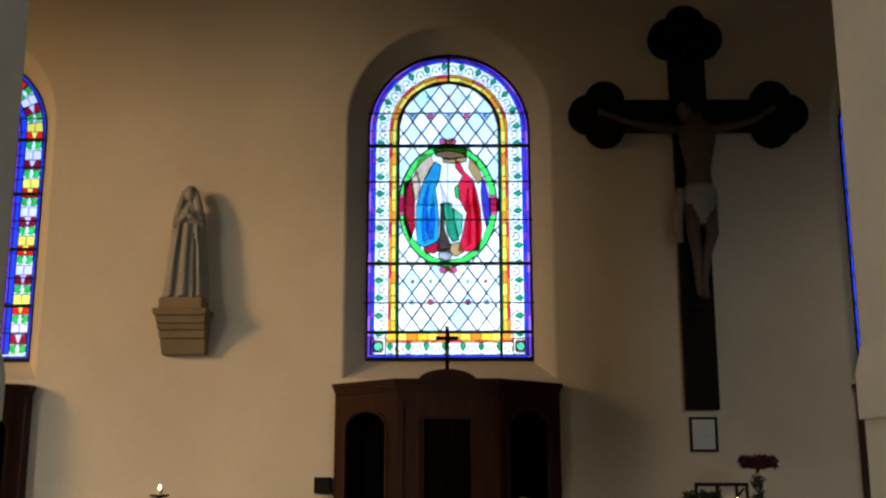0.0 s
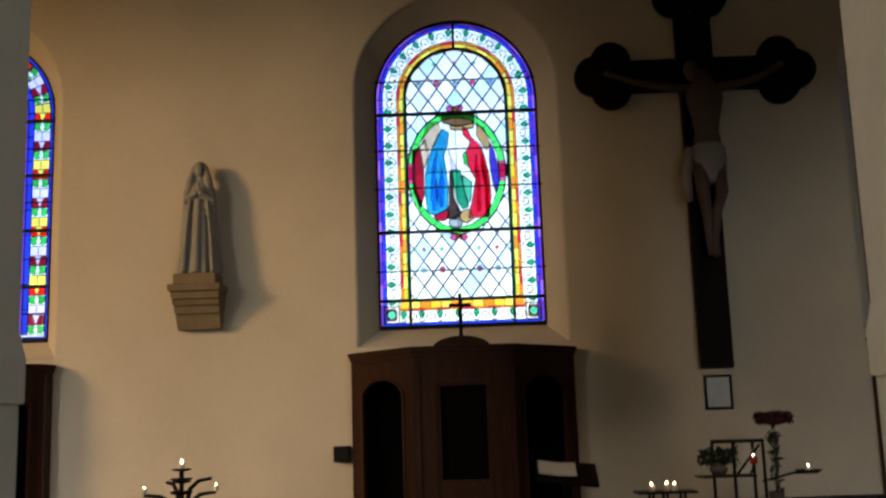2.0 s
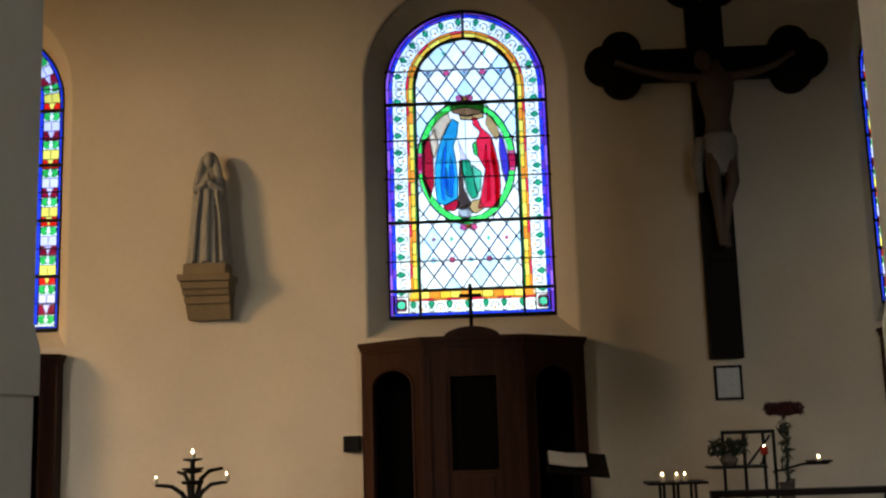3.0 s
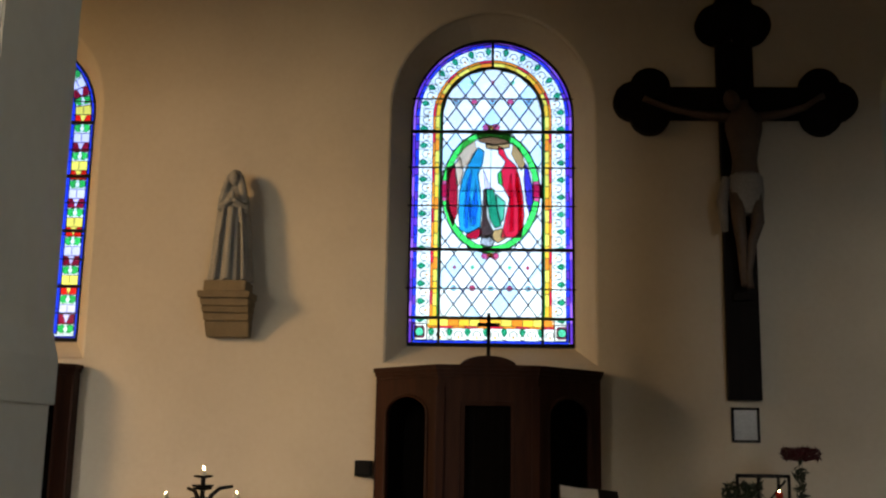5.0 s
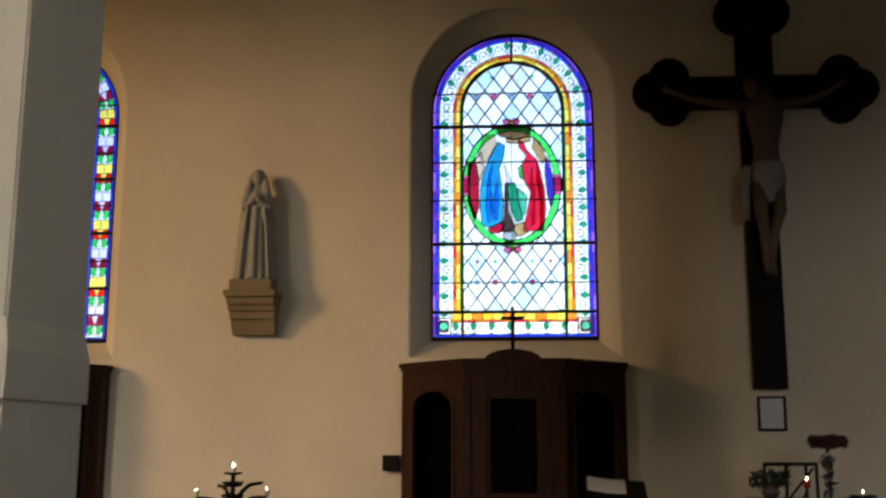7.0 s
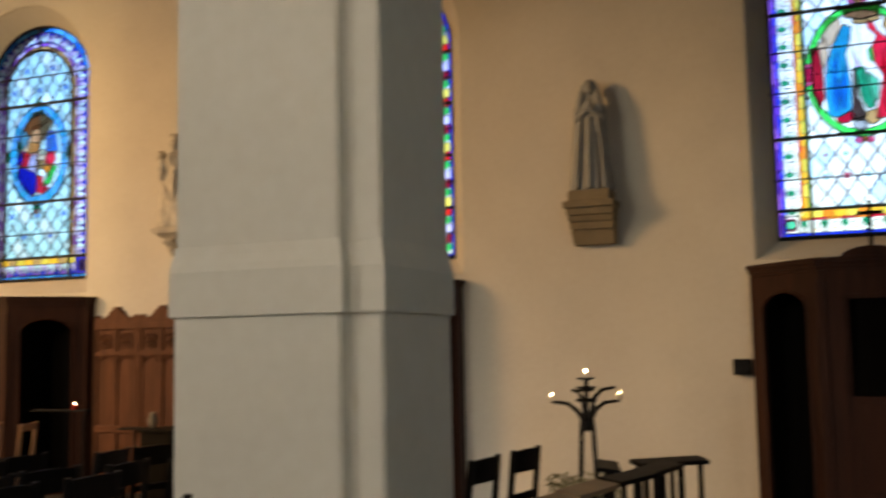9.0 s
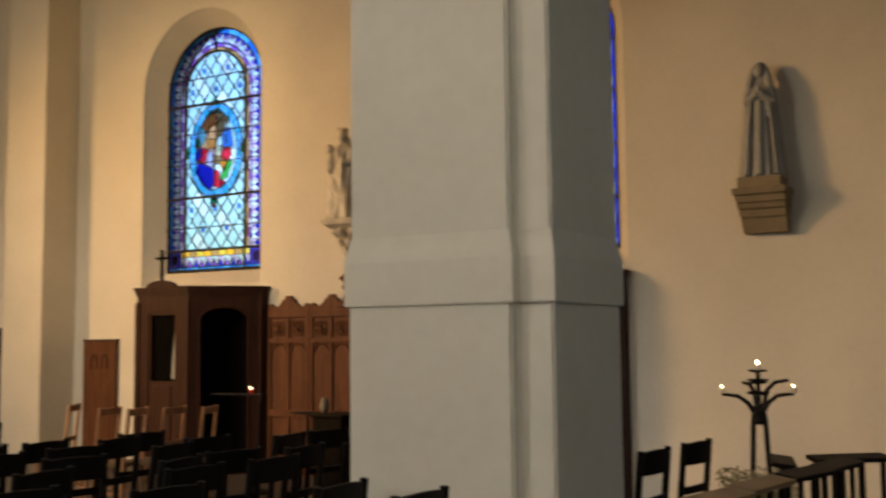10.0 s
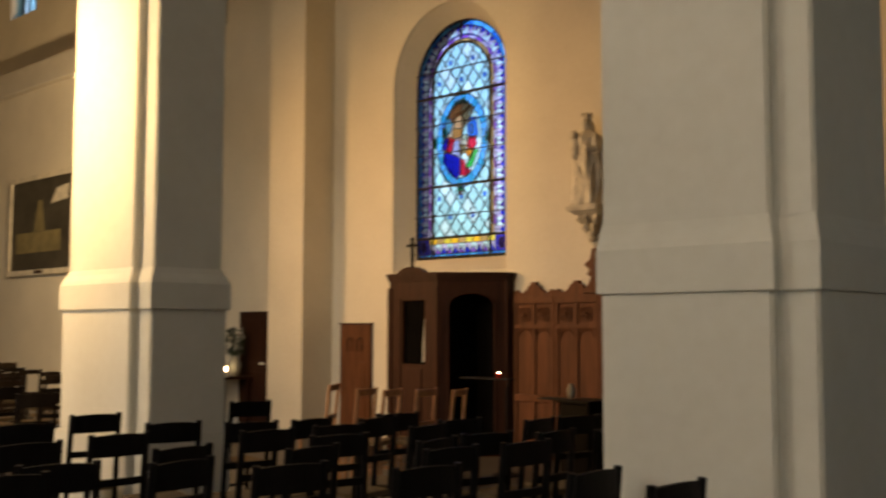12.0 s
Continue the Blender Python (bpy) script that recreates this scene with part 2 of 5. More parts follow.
def spandrel(bm, x0, x1, zs, ztop, y0, y1, rise=None, n=14, m=None):
    """The wall over an arched opening, from the curve up to ztop."""
    c, r = (x0 + x1) / 2, (x1 - x0) / 2
    rise = r if rise is None else rise
    xs = [c - r * math.cos(math.pi * i / n) for i in range(n + 1)]
    cur = [zs + rise * math.sin(math.pi * i / n) for i in range(n + 1)]
    lo = list(zip(xs, cur))
    for (xa, za), (xb, zb) in zip(lo, lo[1:]):
        prism(bm, [(xa, za), (xb, zb), (xb, ztop), (xa, ztop)], y0, y1, "y", m)
    bmesh.ops.remove_doubles(bm, verts=bm.verts, dist=1e-5)
    return bm

# ---------------------------------------------------------------- setting
WALL_Y = 6.0
WIN_X = {"a": 0.0, "b": -4.755, "c": -9.48, "d": 4.63}
SILL, SPRING = 2.45, 4.72
WIN_S = {"a": 1.0, "b": 1.0, "c": 1.045, "d": 1.0}


def arch_pts(cx, hw, z0, zs, n=24):
    p = [(cx + hw, z0)]
    p += [(cx + hw * math.cos(math.pi * i / n), zs + hw * math.sin(math.pi * i / n)) for i in range(n + 1)]
    p.append((cx - hw, z0))
    return p


def windowed_wall(name, xl, xr, centres, scales, ztop):
    """The aisle wall with splayed round-arched window openings."""
    bm = bmesh.new()
    yi, yg, yo = WALL_Y, 6.3, 6.65
    edges = [xl] + [(a + b) / 2 for a, b in zip(centres, centres[1:])] + [xr]
    q = lambda *ps: bm.faces.new([bm.verts.new(p) for p in ps])
    for c, x0, x1, s in zip(centres, edges, edges[1:], scales):
        sp = SILL + (SPRING - SILL) * s
        edge = arch_pts(c, 0.985 * s, 2.262, sp)
        inner, glassy, outer = arch_pts(c, 0.955 * s, 2.28, sp), arch_pts(c, 0.785 * s, SILL, sp), arch_pts(c, 0.9 * s, SILL - 0.05, sp)
        for pts, y in ((edge, yi), (outer, yo)):
            zb, zt = pts[0][1], sp + (pts[0][0] - c)
            q((x0, y, 0), (x1, y, 0), (x1, y, zb), (x0, y, zb))
            q((x0, y, zt), (x1, y, zt), (x1, y, ztop), (x0, y, ztop))
            for (xa, za), (xb, zb2) in zip(pts, pts[1:]):
                if (xa + xb) / 2 > c:
                    q((xa, y, za), (x1, y, za), (x1, y, zb2), (xb, y, zb2))
                else:
                    q((x0, y, za), (xa, y, za), (xb, y, zb2), (x0, y, zb2))
        soft = arch_pts(c, 0.963 * s, 2.272, sp)
        for p1, y1, p2, y2 in ((edge, yi, soft, yi + 0.012), (soft, yi + 0.012, inner, yi + 0.04), (inner, yi + 0.04, glassy, yg), (glassy, yg, outer, yo)):
            for i in range(len(p1)):
                j = (i + 1) % len(p1)
                q((p1[i][0], y1, p1[i][1]), (p1[j][0], y1, p1[j][1]), (p2[j][0], y2, p2[j][1]), (p2[i][0], y2, p2[i][1]))
    for x in (xl, xr):
        q((x, yi, 0), (x, yo, 0), (x, yo, ztop), (x, yi, ztop))
    q((xl, yi, ztop), (xr, yi, ztop), (xr, yo, ztop), (xl, yo, ztop))
    bmesh.ops.remove_doubles(bm, verts=bm.verts, dist=1e-5)
    return tagged(mesh_ob(name, bm, PLASTER), "cream plastered aisle wall with arched window openings", "wall", kind="structure")


def setting(name, bm, material, label, category):
    return tagged(mesh_ob(name, bm, material), label, category, kind="structure")


windowed_wall("wall_north", -12.0, 9.0, [WIN_X[k] for k in "cbad"], [WIN_S[k] for k in "cbad"], 7.0)
bm = B(-32, -12.0, 6.0, 6.65, 0, 7.0)
box(bm, -32, -23.6, 6.3, 6.65, 7.0, 11.5)
box(bm, -22.3, -12.0, 6.3, 6.65, 7.0, 11.5)
box(bm, -23.6, -22.3, 6.3, 6.65, 7.0, 8.55)
setting("wall_north_far", bm, PLASTER, "plain cream plastered wall of the far bays with a high window", "wall")
setting("cornice", B(-32, -14.5, 5.82, 6.0, 6.55, 7.06, 0.03), CEIL, "plain moulded cornice on the far wall", "cornice")
setting("ceiling_far", B(-32, -14.5, 0.8, 6.65, 11.5, 11.8), CEIL, "plain plastered ceiling of the far bays", "ceiling")
setting("wall_bulkhead", B(-14.5, -14.2, 0.8, 6.65, 7.2, 11.8), CEIL, "plain plastered wall above the aisle ceiling", "wall")
setting("floor", B(-32, 9.6, -9.8, 6.7, -0.2, 0.0), STONE_FLOOR, "worn grey-brown stone church floor", "floor")
setting("wall_east", B(9.0, 9.6, -9.8, 6.65, 0, 11.5), PLASTER, "plain cream plastered end wall", "wall")
setting("wall_west", B(-32.6, -32, -9.8, 6.65, 0, 11.5), PLASTER, "plain cream plastered end wall", "wall")
# unseen wall; openings set where their light suits the piers and aisle wall
bm = bmesh.new()
box(bm, -32, 9, -9.8, -9.2, 0, 2.5)
box(bm, -32, 9, -9.8, -9.2, 5.6, 8.0)
box(bm, -32, 9, -9.8, -9.2, 11.0, 11.5)
for za, zb, xs in ((2.5, 5.6, (-10.5, 5.0)), (8.0, 11.0, (-10.5, -3.0, 7.0))):
    xe = -32.0
    for wx in xs:
        box(bm, xe, wx - 1.0, -9.8, -9.2, za, zb)
        xe = wx + 1.0
    box(bm, xe, 9, -9.8, -9.2, za, zb)
setting("wall_south", bm, PLASTER, "plain unseen plastered wall with openings placed for the added daylight", "wall")
setting("ceiling_nave", B(-32, 9, -9.8, 0.8, 11.5, 11.8), CEIL, "plain plastered nave ceiling", "ceiling")
setting("ceiling_aisle", B(-14.5, 9, 0.8, 6.65, 7.0, 7.2), CEIL, "plain plastered aisle ceiling", "ceiling")

# piers of the nave arcade: a core with a shallow pilaster on the nave side, a band and a plinth
def pier(cx, pl, pr, cl, cr, low=0.0, back=0.79, foot=0.006, lip=0.020):
    """Half widths to either side of cx: of the pilaster pl, pr and of the core cl, cr; foot and lip: how far the lower shaft and the band stand out."""
    e = thing("pier", "square plastered arcade pier with a shallow pilaster and band", "pier", pose(cx, 0, low), "arcade piers", "structure")
    def outline(o):
        return [(-cl - o, 0.08 - o), (-pl - o, 0.08 - o), (-pl - o, 0.02 - o), (pr + o, 0.02 - o), (pr + o, 0.08 - o), (cr + o, 0.08 - o), (cr + o, back + o), (-cl - o, back + o)]
    def section(z0, z1, o):
        bm = prism(bmesh.new(), outline(o), z0, z1)
        bmesh.ops.bevel(bm, geom=list(bm.edges), offset=0.010, segments=2, affect="EDGES")
        return bm
    part("plinth", section(0 - low, 0.78, foot + 0.03), PIER, e)
    part("shaft", section(0.78, 1.685, foot), PIER, e)
    bm = bmesh.new()
    lv = [(1.670, 0.0), (1.671, lip * 0.93), (1.68, lip), (1.86, lip), (1.89, lip * 0.75), (1.93, lip * 0.3), (1.97, 0.0)]
    rings = [[bm.verts.new((x, y, z)) for x, y in outline(o)] for z, o in lv]
    for r0, r1 in zip(rings, rings[1:]):
        for i in range(8):
            bm.faces.new((r0[i], r0[(i + 1) % 8], r1[(i + 1) % 8], r1[i]))
    bm.faces.new(list(reversed(rings[0])))
    bm.faces.new(rings[-1])
    part("band", bm, PIER, e)
    part("shaft", section(1.955, 4.3, 0.0), PIER, e)
    return e


pier(-2.475, 0.353, 0.437, 0.385, 0.595, 0.0, 0.795)
pier(2.30, 0.405, 0.405, 0.60, 0.60)
pier(-7.26, 0.52, 0.43, 0.55, 0.605, -0.02, 0.64, 0.03, 0.05)
pier(7.0, 0.405, 0.405, 0.595, 0.595)
# arches above the view, set low to keep daylight off the aisle wall
bm = bmesh.new()
ends = [(-32.0, -31.5), (-7.8, -6.64), (-2.88, -1.89), (1.71, 2.89), (6.4, 7.6)]
for (_, a), (b, b2) in zip(ends, ends[1:]):
    spandrel(bm, a, b, 5.3 if a < -7 else 4.28 if a < -2 else 3.75, 11.5, 0.1, 0.70, rise=0.8 if a < -2 else 0.45)
    box(bm, b, b2, 0.1, 0.70, 4.28, 11.5)
box(bm, 7.6, 9.0, 0.1, 0.70, 4.28, 11.5)
setting("wall_arcade", bm, PIER, "plastered arcade wall, its unseen round arches set low to block daylight", "wall")

# wall pilaster between the aisle and the far bays
bm = B(-12.55, -11.75, 5.45, 6.0, 0, 7.0, 0.015)
setting("wall_pilaster", bm, PLASTER, "plain plastered wall pilaster", "pilaster")

# ---------------------------------------------------------------- stained glass
GLASS_Y = 6.3


def clip(poly, a, b, c):
    """The part of a convex polygon where a*x + b*y <= c."""
    out = []
    for i in range(len(poly)):
        p, q = poly[i], poly[(i + 1) % len(poly)]
        fp, fq = a * p[0] + b * p[1] - c, a * q[0] + b * q[1] - c
        if fp <= 0:
            out.append(p)
        if fp * fq < 0:
            t = fp / (fp - fq)
            out.append((p[0] + t * (q[0] - p[0]), p[1] + t * (q[1] - p[1])))
    return out


def area(poly):
    return 0.5 * sum(poly[i][0] * poly[(i + 1) % len(poly)][1] - poly[(i + 1) % len(poly)][0] * poly[i][1] for i in range(len(poly)))


def inset(poly, d):
    """A convex, counter-clockwise polygon drawn in by d."""
    out = list(poly)
    n = len(poly)
    for i in range(n):
        (x0, y0), (x1, y1) = poly[i], poly[(i + 1) % n]
        l = math.hypot(x1 - x0, y1 - y0)
        if l < 1e-6:
            continue
        nx, ny = (y1 - y0) / l, -(x1 - x0) / l
        out = clip(out, nx, ny, nx * x0 + ny * y0 - d)
        if len(out) < 3:
            return []
    return out


def ring(bm, poly, d, y0, y1):
    """A thin lead bar along each edge of a polygon."""
    n = len(poly)
    for i in range(n):
        (x0, z0), (x1, z1) = poly[i], poly[(i + 1) % n]
        l = math.hypot(x1 - x0, z1 - z0)
        if l < 0.004:
            continue
        nx, nz = -(z1 - z0) / l * d, (x1 - x0) / l * d
        prism(bm, [(x0 - nx, z0 - nz), (x1 - nx, z1 - nz), (x1 + nx, z1 + nz), (x0 + nx, z0 + nz)], y0, y1, "y")


class Window:
    def __init__(self, name, cx, label, size=1.0):
        self.e = thing(name, label, "window", pose(cx, GLASS_Y, SILL) @ Matrix.Diagonal((size, 1, size, 1)), kind="structure")
        self.lead = bmesh.new()
        self.sp = SPRING - SILL

    def pane(self, name, poly, colour, lead=0.005, layer=0):
        if area(poly) < 0:
            poly = list(reversed(poly))
        if len(poly) < 3 or abs(area(poly)) < 2e-4:
            return
        y = -0.004 - 0.007 * layer
        if lead:
            ring(self.lead, poly, lead, y - 0.004, y + 0.006)
        part(name, prism(bmesh.new(), poly, y - 0.002, y + 0.003, "y"), G[colour], self.e)

    def band(self, name, a, b, v0, step, colours, lead=0.004, overlay=None):
        """Panes between two arched outlines of half widths a and b, from v0 up one side, round the arch and down the other."""
        n = max(1, round((self.sp - v0) / step))
        h = (self.sp - v0) / n
        k = 0
        for s in (1, -1):
            for i in range(n):
                z0, z1 = v0 + i * h, v0 + (i + 1) * h
                self.pane(name, [(s * b, z0), (s * a, z0), (s * a, z1), (s * b, z1)], colours[i % len(colours)], lead)
                if overlay:
                    overlay(self, s * (a + b) / 2, (z0 + z1) / 2, 0.0, i, h, s)
        m = max(6, 2 * round(math.pi * (a + b) / 2 / step / 2))
        for i in range(m):
            t0, t1 = math.pi * i / m, math.pi * (i + 1) / m
            tm = (t0 + t1) / 2
            P = lambda r, t: (r * math.cos(t), self.sp + r * math.sin(t))
            ra = a / math.cos((t1 - t0) / 4)
            self.pane(name, [P(b, t0), P(a, t0), P(ra, tm), P(a, t1), P(b, t1)], colours[(i + n) % len(colours)], lead)
            if overlay:
                overlay(self, (a + b) / 2 * math.cos(tm), self.sp + (a + b) / 2 * math.sin(tm), tm, i + n, (a + b) / 2 * (t1 - t0), 1)

    def strip(self, name, u0, u1, v0, v1, step, colours, lead=0.004, overlay=None):
        n = max(1, round((u1 - u0) / step))
        h = (u1 - u0) / n
        for i in range(n):
            self.pane(name, [(u0 + i * h, v0), (u0 + i * h + h, v0), (u0 + i * h + h, v1), (u0 + i * h, v1)], colours[i % len(colours)], lead)
            if overlay:
                overlay(self, u0 + (i + 0.5) * h, (v0 + v1) / 2, math.pi / 2, i, h, 1)

    def lattice(self, hw, v0, dx, dz, colours, oval, filet=0.0):
        strips = bmesh.new()
        cu, cv, ea, eb = oval
        zt = self.sp
        rows = int((zt + hw - v0) / (dz / 2)) + 2
        for r in range(rows):
            z = v0 + r * dz / 2
            for c in range(-6, 7):
                x = c * dx + (dx / 2 if r % 2 else 0)
                poly = [(x, z - dz / 2), (x + dx / 2, z), (x, z + dz / 2), (x - dx / 2, z)]
                poly = clip(clip(clip(poly, 1, 0, hw), -1, 0, hw), 0, -1, -v0)
                if len(poly) < 3:
                    continue
                for i in range(1, 10):
                    t = math.pi * i / 10
                    poly = clip(poly, math.cos(t), math.sin(t), hw + zt * math.sin(t))
                    if len(poly) < 3:
                        break
                if len(poly) < 3:
                    continue
                mx, mz = sum(p[0] for p in poly) / len(poly), sum(p[1] for p in poly) / len(poly)
                near = min(((p[0] - cu) / ea) ** 2 + ((p[1] - cv) / eb) ** 2 for p in poly)
                if near < 1:
                    t = math.atan2((mz - cv) / eb, (mx - cu) / ea)
                    nx, nz = math.cos(t) / ea, math.sin(t) / eb
                    poly = clip(poly, -nx, -nz, -(nx * cu + nz * cv + 1))
                    if len(poly) < 3:
                        continue
                if area(poly) < 0:
                    poly = list(reversed(poly))
                self.pane("diamond_pane", poly, colours[(r * 7 + c * 3) % len(colours)], 0.0052 if filet else 0.0075)
                if filet and len(poly) == 4 and abs(area(poly)) > 0.4 * dx * dz / 2:
                    inner = inset(poly, filet)
                    if len(inner) == 4:
                        i0 = min(range(4), key=lambda k: (inner[k][0] - poly[0][0]) ** 2 + (inner[k][1] - poly[0][1]) ** 2)
                        for k in range(4):
                            prism(strips, [poly[k], poly[(k + 1) % 4], inner[(i0 + k + 1) % 4], inner[(i0 + k) % 4]], -0.0075, -0.0065, "y")
        if filet:
            part("blue_filet", strips, G["filet"], self.e)
        else:
            strips.free()

    def oval_ring(self, cu, cv, a0, b0, a1, b1, colours, n=36, lead=0.004):
        for i in range(n):
            t0, t1 = 2 * math.pi * i / n, 2 * math.pi * (i + 1) / n
            P = lambda a, b, t: (cu + a * math.cos(t), cv + b * math.sin(t))
            self.pane("oval_pane", [P(a0, b0, t0), P(a1, b1, t0), P(a1, b1, t1), P(a0, b0, t1)], colours[i % len(colours)], lead)

    def oval_disc(self, cu, cv, a, b, colours):
        n = 20
        for k in range(4):
            pts = [(cu, cv)] + [(cu + a * math.cos(2 * math.pi * i / n), cv + b * math.sin(2 * math.pi * i / n)) for i in range(k * 5, k * 5 + 6)]
            self.pane("medallion_pane", pts, colours[k], 0.003)

    def finish(self, hw_in, bars, thin):
        part("cames", self.lead, LEAD, self.e, "dark lead cames")
        sp = self.sp
        def chord(v, hw=0.785):
            return hw if v <= sp else math.sqrt(max(0, hw ** 2 - (v - sp) ** 2))
        for v in bars:
            part("iron_bar", B(-chord(v), chord(v), -0.045, -0.012, v - 0.014, v + 0.014), IRON, self.e)
        for v in thin:
            w = chord(v) + 0.09
            part("saddle_bar", B(-w, w, -0.04, -0.026, v - 0.006, v + 0.006), IRON, self.e)
        bm = bmesh.new()
        for s in (1, -1):
            box(bm, s * hw_in - 0.013, s * hw_in + 0.013, -0.035, -0.01, 0.0, sp)
        pts = [(hw_in * math.cos(math.pi * i / 24), sp + hw_in * math.sin(math.pi * i / 24)) for i in range(25)]
        for p, q in zip(pts, pts[1:]):
            prism(bm, [(p[0] * 0.974, sp + (p[1] - sp) * 0.974), (p[0] * 1.026, sp + (p[1] - sp) * 1.026),
                       (q[0] * 1.026, sp + (q[1] - sp) * 1.026), (q[0] * 0.974, sp + (q[1] - sp) * 0.974)], -0.035, -0.01, "y")
        box(bm, -0.013, 0.013, -0.035, -0.01, sp + hw_in, sp + 0.785)
        part("inner_frame", bm, IRON, self.e)
        bm = bmesh.new()
        op = arch_pts(0, 0.79, 0, sp)
        for i in range(len(op)):
            p, q = op[i], op[(i + 1) % len(op)]
            k = lambda w: (w[0] * 0.985, max(0.012, sp + (w[1] - sp) * 0.985))
            prism(bm, [p, q, k(q), k(p)], -0.03, 0.02, "y")
        part("outer_frame", bm, IRON, self.e)


def kite(w, u, v, t, l, b, colour, name="leaf_pane"):
    """A small leaf shape laid over a pane; t turns it outwards."""
    c, s = math.cos(t), math.sin(t)
    pts = [(-l, 0), (-l * 0.1, -b), (l, 0), (-l * 0.1, b)]
    w.pane(name, [(u + x * c - y * s, v + x * s + y * c) for x, y in pts], colour, 0.0, 1)


def scroll(w, u, v, r, t0, t1, n=7):
    """A thin dark painted curl."""
    P = lambda t, k: (u + (r + k) * math.cos(t), v + (r + k) * math.sin(t))
    for i in range(n):
        a, b = t0 + (t1 - t0) * i / n, t0 + (t1 - t0) * (i + 1) / n
        prism(w.lead, [P(a, -0.0042), P(a, 0.0042), P(b, 0.0042), P(b, -0.0042)], -0.014, -0.009, "y")


def leaf_overlay(w, u, v, t, i, h, s):
    tt = t if s > 0 else math.pi - t
    c, d = math.cos(tt), math.sin(tt)
    if i % 2 == 0:
        x, y = u + 0.022 * c, v + 0.022 * d
        pts = [(0.040, 0.0), (0.014, 0.031), (-0.014, 0.025), (-0.044, 0.005), (-0.044, -0.005), (-0.014, -0.025), (0.014, -0.031)]
        w.pane("leaf_pane", [(x + p * c - q * d, y + p * d + q * c) for p, q in pts], "leaf", 0.002, 1)
        scroll(w, u - 0.03 * c, v - 0.03 * d, 0.022, tt + 1.2, tt + 5.0)
    else:
        scroll(w, u - 0.005 * c, v - 0.005 * d, 0.036, tt - 2.2, tt + 2.2)
        kite(w, u - 0.035 * c, v - 0.035 * d, tt + 0.9, 0.02, 0.009, "amber")
        kite(w, u - 0.02 * c, v - 0.02 * d, tt - 1.9, 0.018, 0.007, "brown")


THICK, THIN = (0.27, 0.93, 2.105), (0.55, 1.36, 1.74, 2.44)


def window_a():
    w = Window("window_1", WIN_X["a"], "arched stained glass window with white lattice and green oval medallion")
    w.band("violet_pane", 0.778, 0.750, 0.025, 0.2, ["violet", "purple", "violet"], 0.003)
    w.band("blue_pane", 0.750, 0.715, 0.06, 0.085, ["blue", "violet", "blue"], 0.003)
    w.band("border_pane", 0.715, 0.582, 0.215, 0.086, ["white"], 0.0012, leaf_overlay)
    w.band("red_pane", 0.582, 0.556, 0.27, 0.13, ["orange", "red", "orange"], 0.003)
    w.band("amber_pane", 0.556, 0.515, 0.27, 0.12, ["amber", "yellow", "amber", "yellow", "orange"], 0.003)
    w.band("green_pane", 0.515, 0.495, 0.27, 0.3, ["green", "leaf"], 0.003)
    w.strip("violet_pane", -0.778, 0.778, 0.0, 0.025, 0.2, ["violet", "purple"], 0.003)
    w.strip("blue_pane", -0.742, 0.742, 0.025, 0.06, 0.1, ["blue"], 0.003)
    w.strip("border_pane", -0.605, 0.605, 0.06, 0.175, 0.0865, ["white"], 0.0012, leaf_overlay)
    w.strip("red_pane", -0.605, 0.605, 0.175, 0.195, 0.12, ["orange", "red"], 0.003)
    w.strip("amber_pane", -0.605, 0.605, 0.195, 0.265, 0.1, ["amber", "yellow", "orange"], 0.003)
    for s in (1, -1):
        x0, x1 = sorted((s * 0.605, s * 0.742))
        w.pane("corner_pane", [(x0, 0.06), (x1, 0.06), (x1, 0.215), (x0, 0.215)], "white", 0.006)
        c = (x0 + x1) / 2
        for k in range(12):
            a0, a1 = k * math.pi / 6, (k + 1) * math.pi / 6
            out = lambda t: (c + 0.052 * max(-1, min(1, 1.4 * math.cos(t))), 0.1375 + 0.060 * max(-1, min(1, 1.4 * math.sin(t))))
            w.pane("corner_pane", [(c + 0.042 * math.cos(a0), 0.1375 + 0.042 * math.sin(a0)), out(a0), out(a1), (c + 0.042 * math.cos(a1), 0.1375 + 0.042 * math.sin(a1))], "plum", 0.001, 1)
        w.pane("corner_pane", [(c + 0.044 * math.cos(k * math.pi / 6), 0.1375 + 0.044 * math.sin(k * math.pi / 6)) for k in range(12)], "mint", 0.006, 1)
    cu, cv = -0.01, 1.515
    w.lattice(0.49, 0.28, 0.178, 0.245, ["white", "white", "pale", "white", "white"], (cu, cv, 0.478, 0.612), 0.0085)
    for c in range(-2, 3):
        for v, shift in ((0.56, 0.0), (2.42, 0.0)):
            x = c * 0.178 + shift
            w.pane("flower_pane", [(x + 0.032 * math.cos(k * math.pi / 3), v + 0.032 * math.sin(k * math.pi / 3)) for k in range(6)], "cyan" if c % 2 == 0 else "rose", 0.002, 1)
            if c % 2 == 0:
                w.pane("flower_pane", [(x + 0.014 * math.cos(k * math.pi / 3), v + 0.014 * math.sin(k * math.pi / 3)) for k in range(6)], "rose", 0.001, 2)
    for x, v, col in ((-0.35, 0.76, "rose"), (-0.178, 0.76, "mint"), (0.178, 0.76, "mint"), (0.35, 0.76, "rose"), (-0.2, 2.62, "mint"), (0.2, 2.62, "mint"), (0.0, 2.62, "rose")):
        w.pane("flower_pane", [(x - 0.022, v), (x, v - 0.026), (x + 0.022, v), (x, v + 0.026)], col, 0.0, 1)
    w.oval_ring(cu, cv, 0.418, 0.55, 0.474, 0.607, [{0: "rose", 35: "rose", 17: "rose", 18: "rose"}.get(k, "bright_green") for k in range(36)], lead=0.0022)
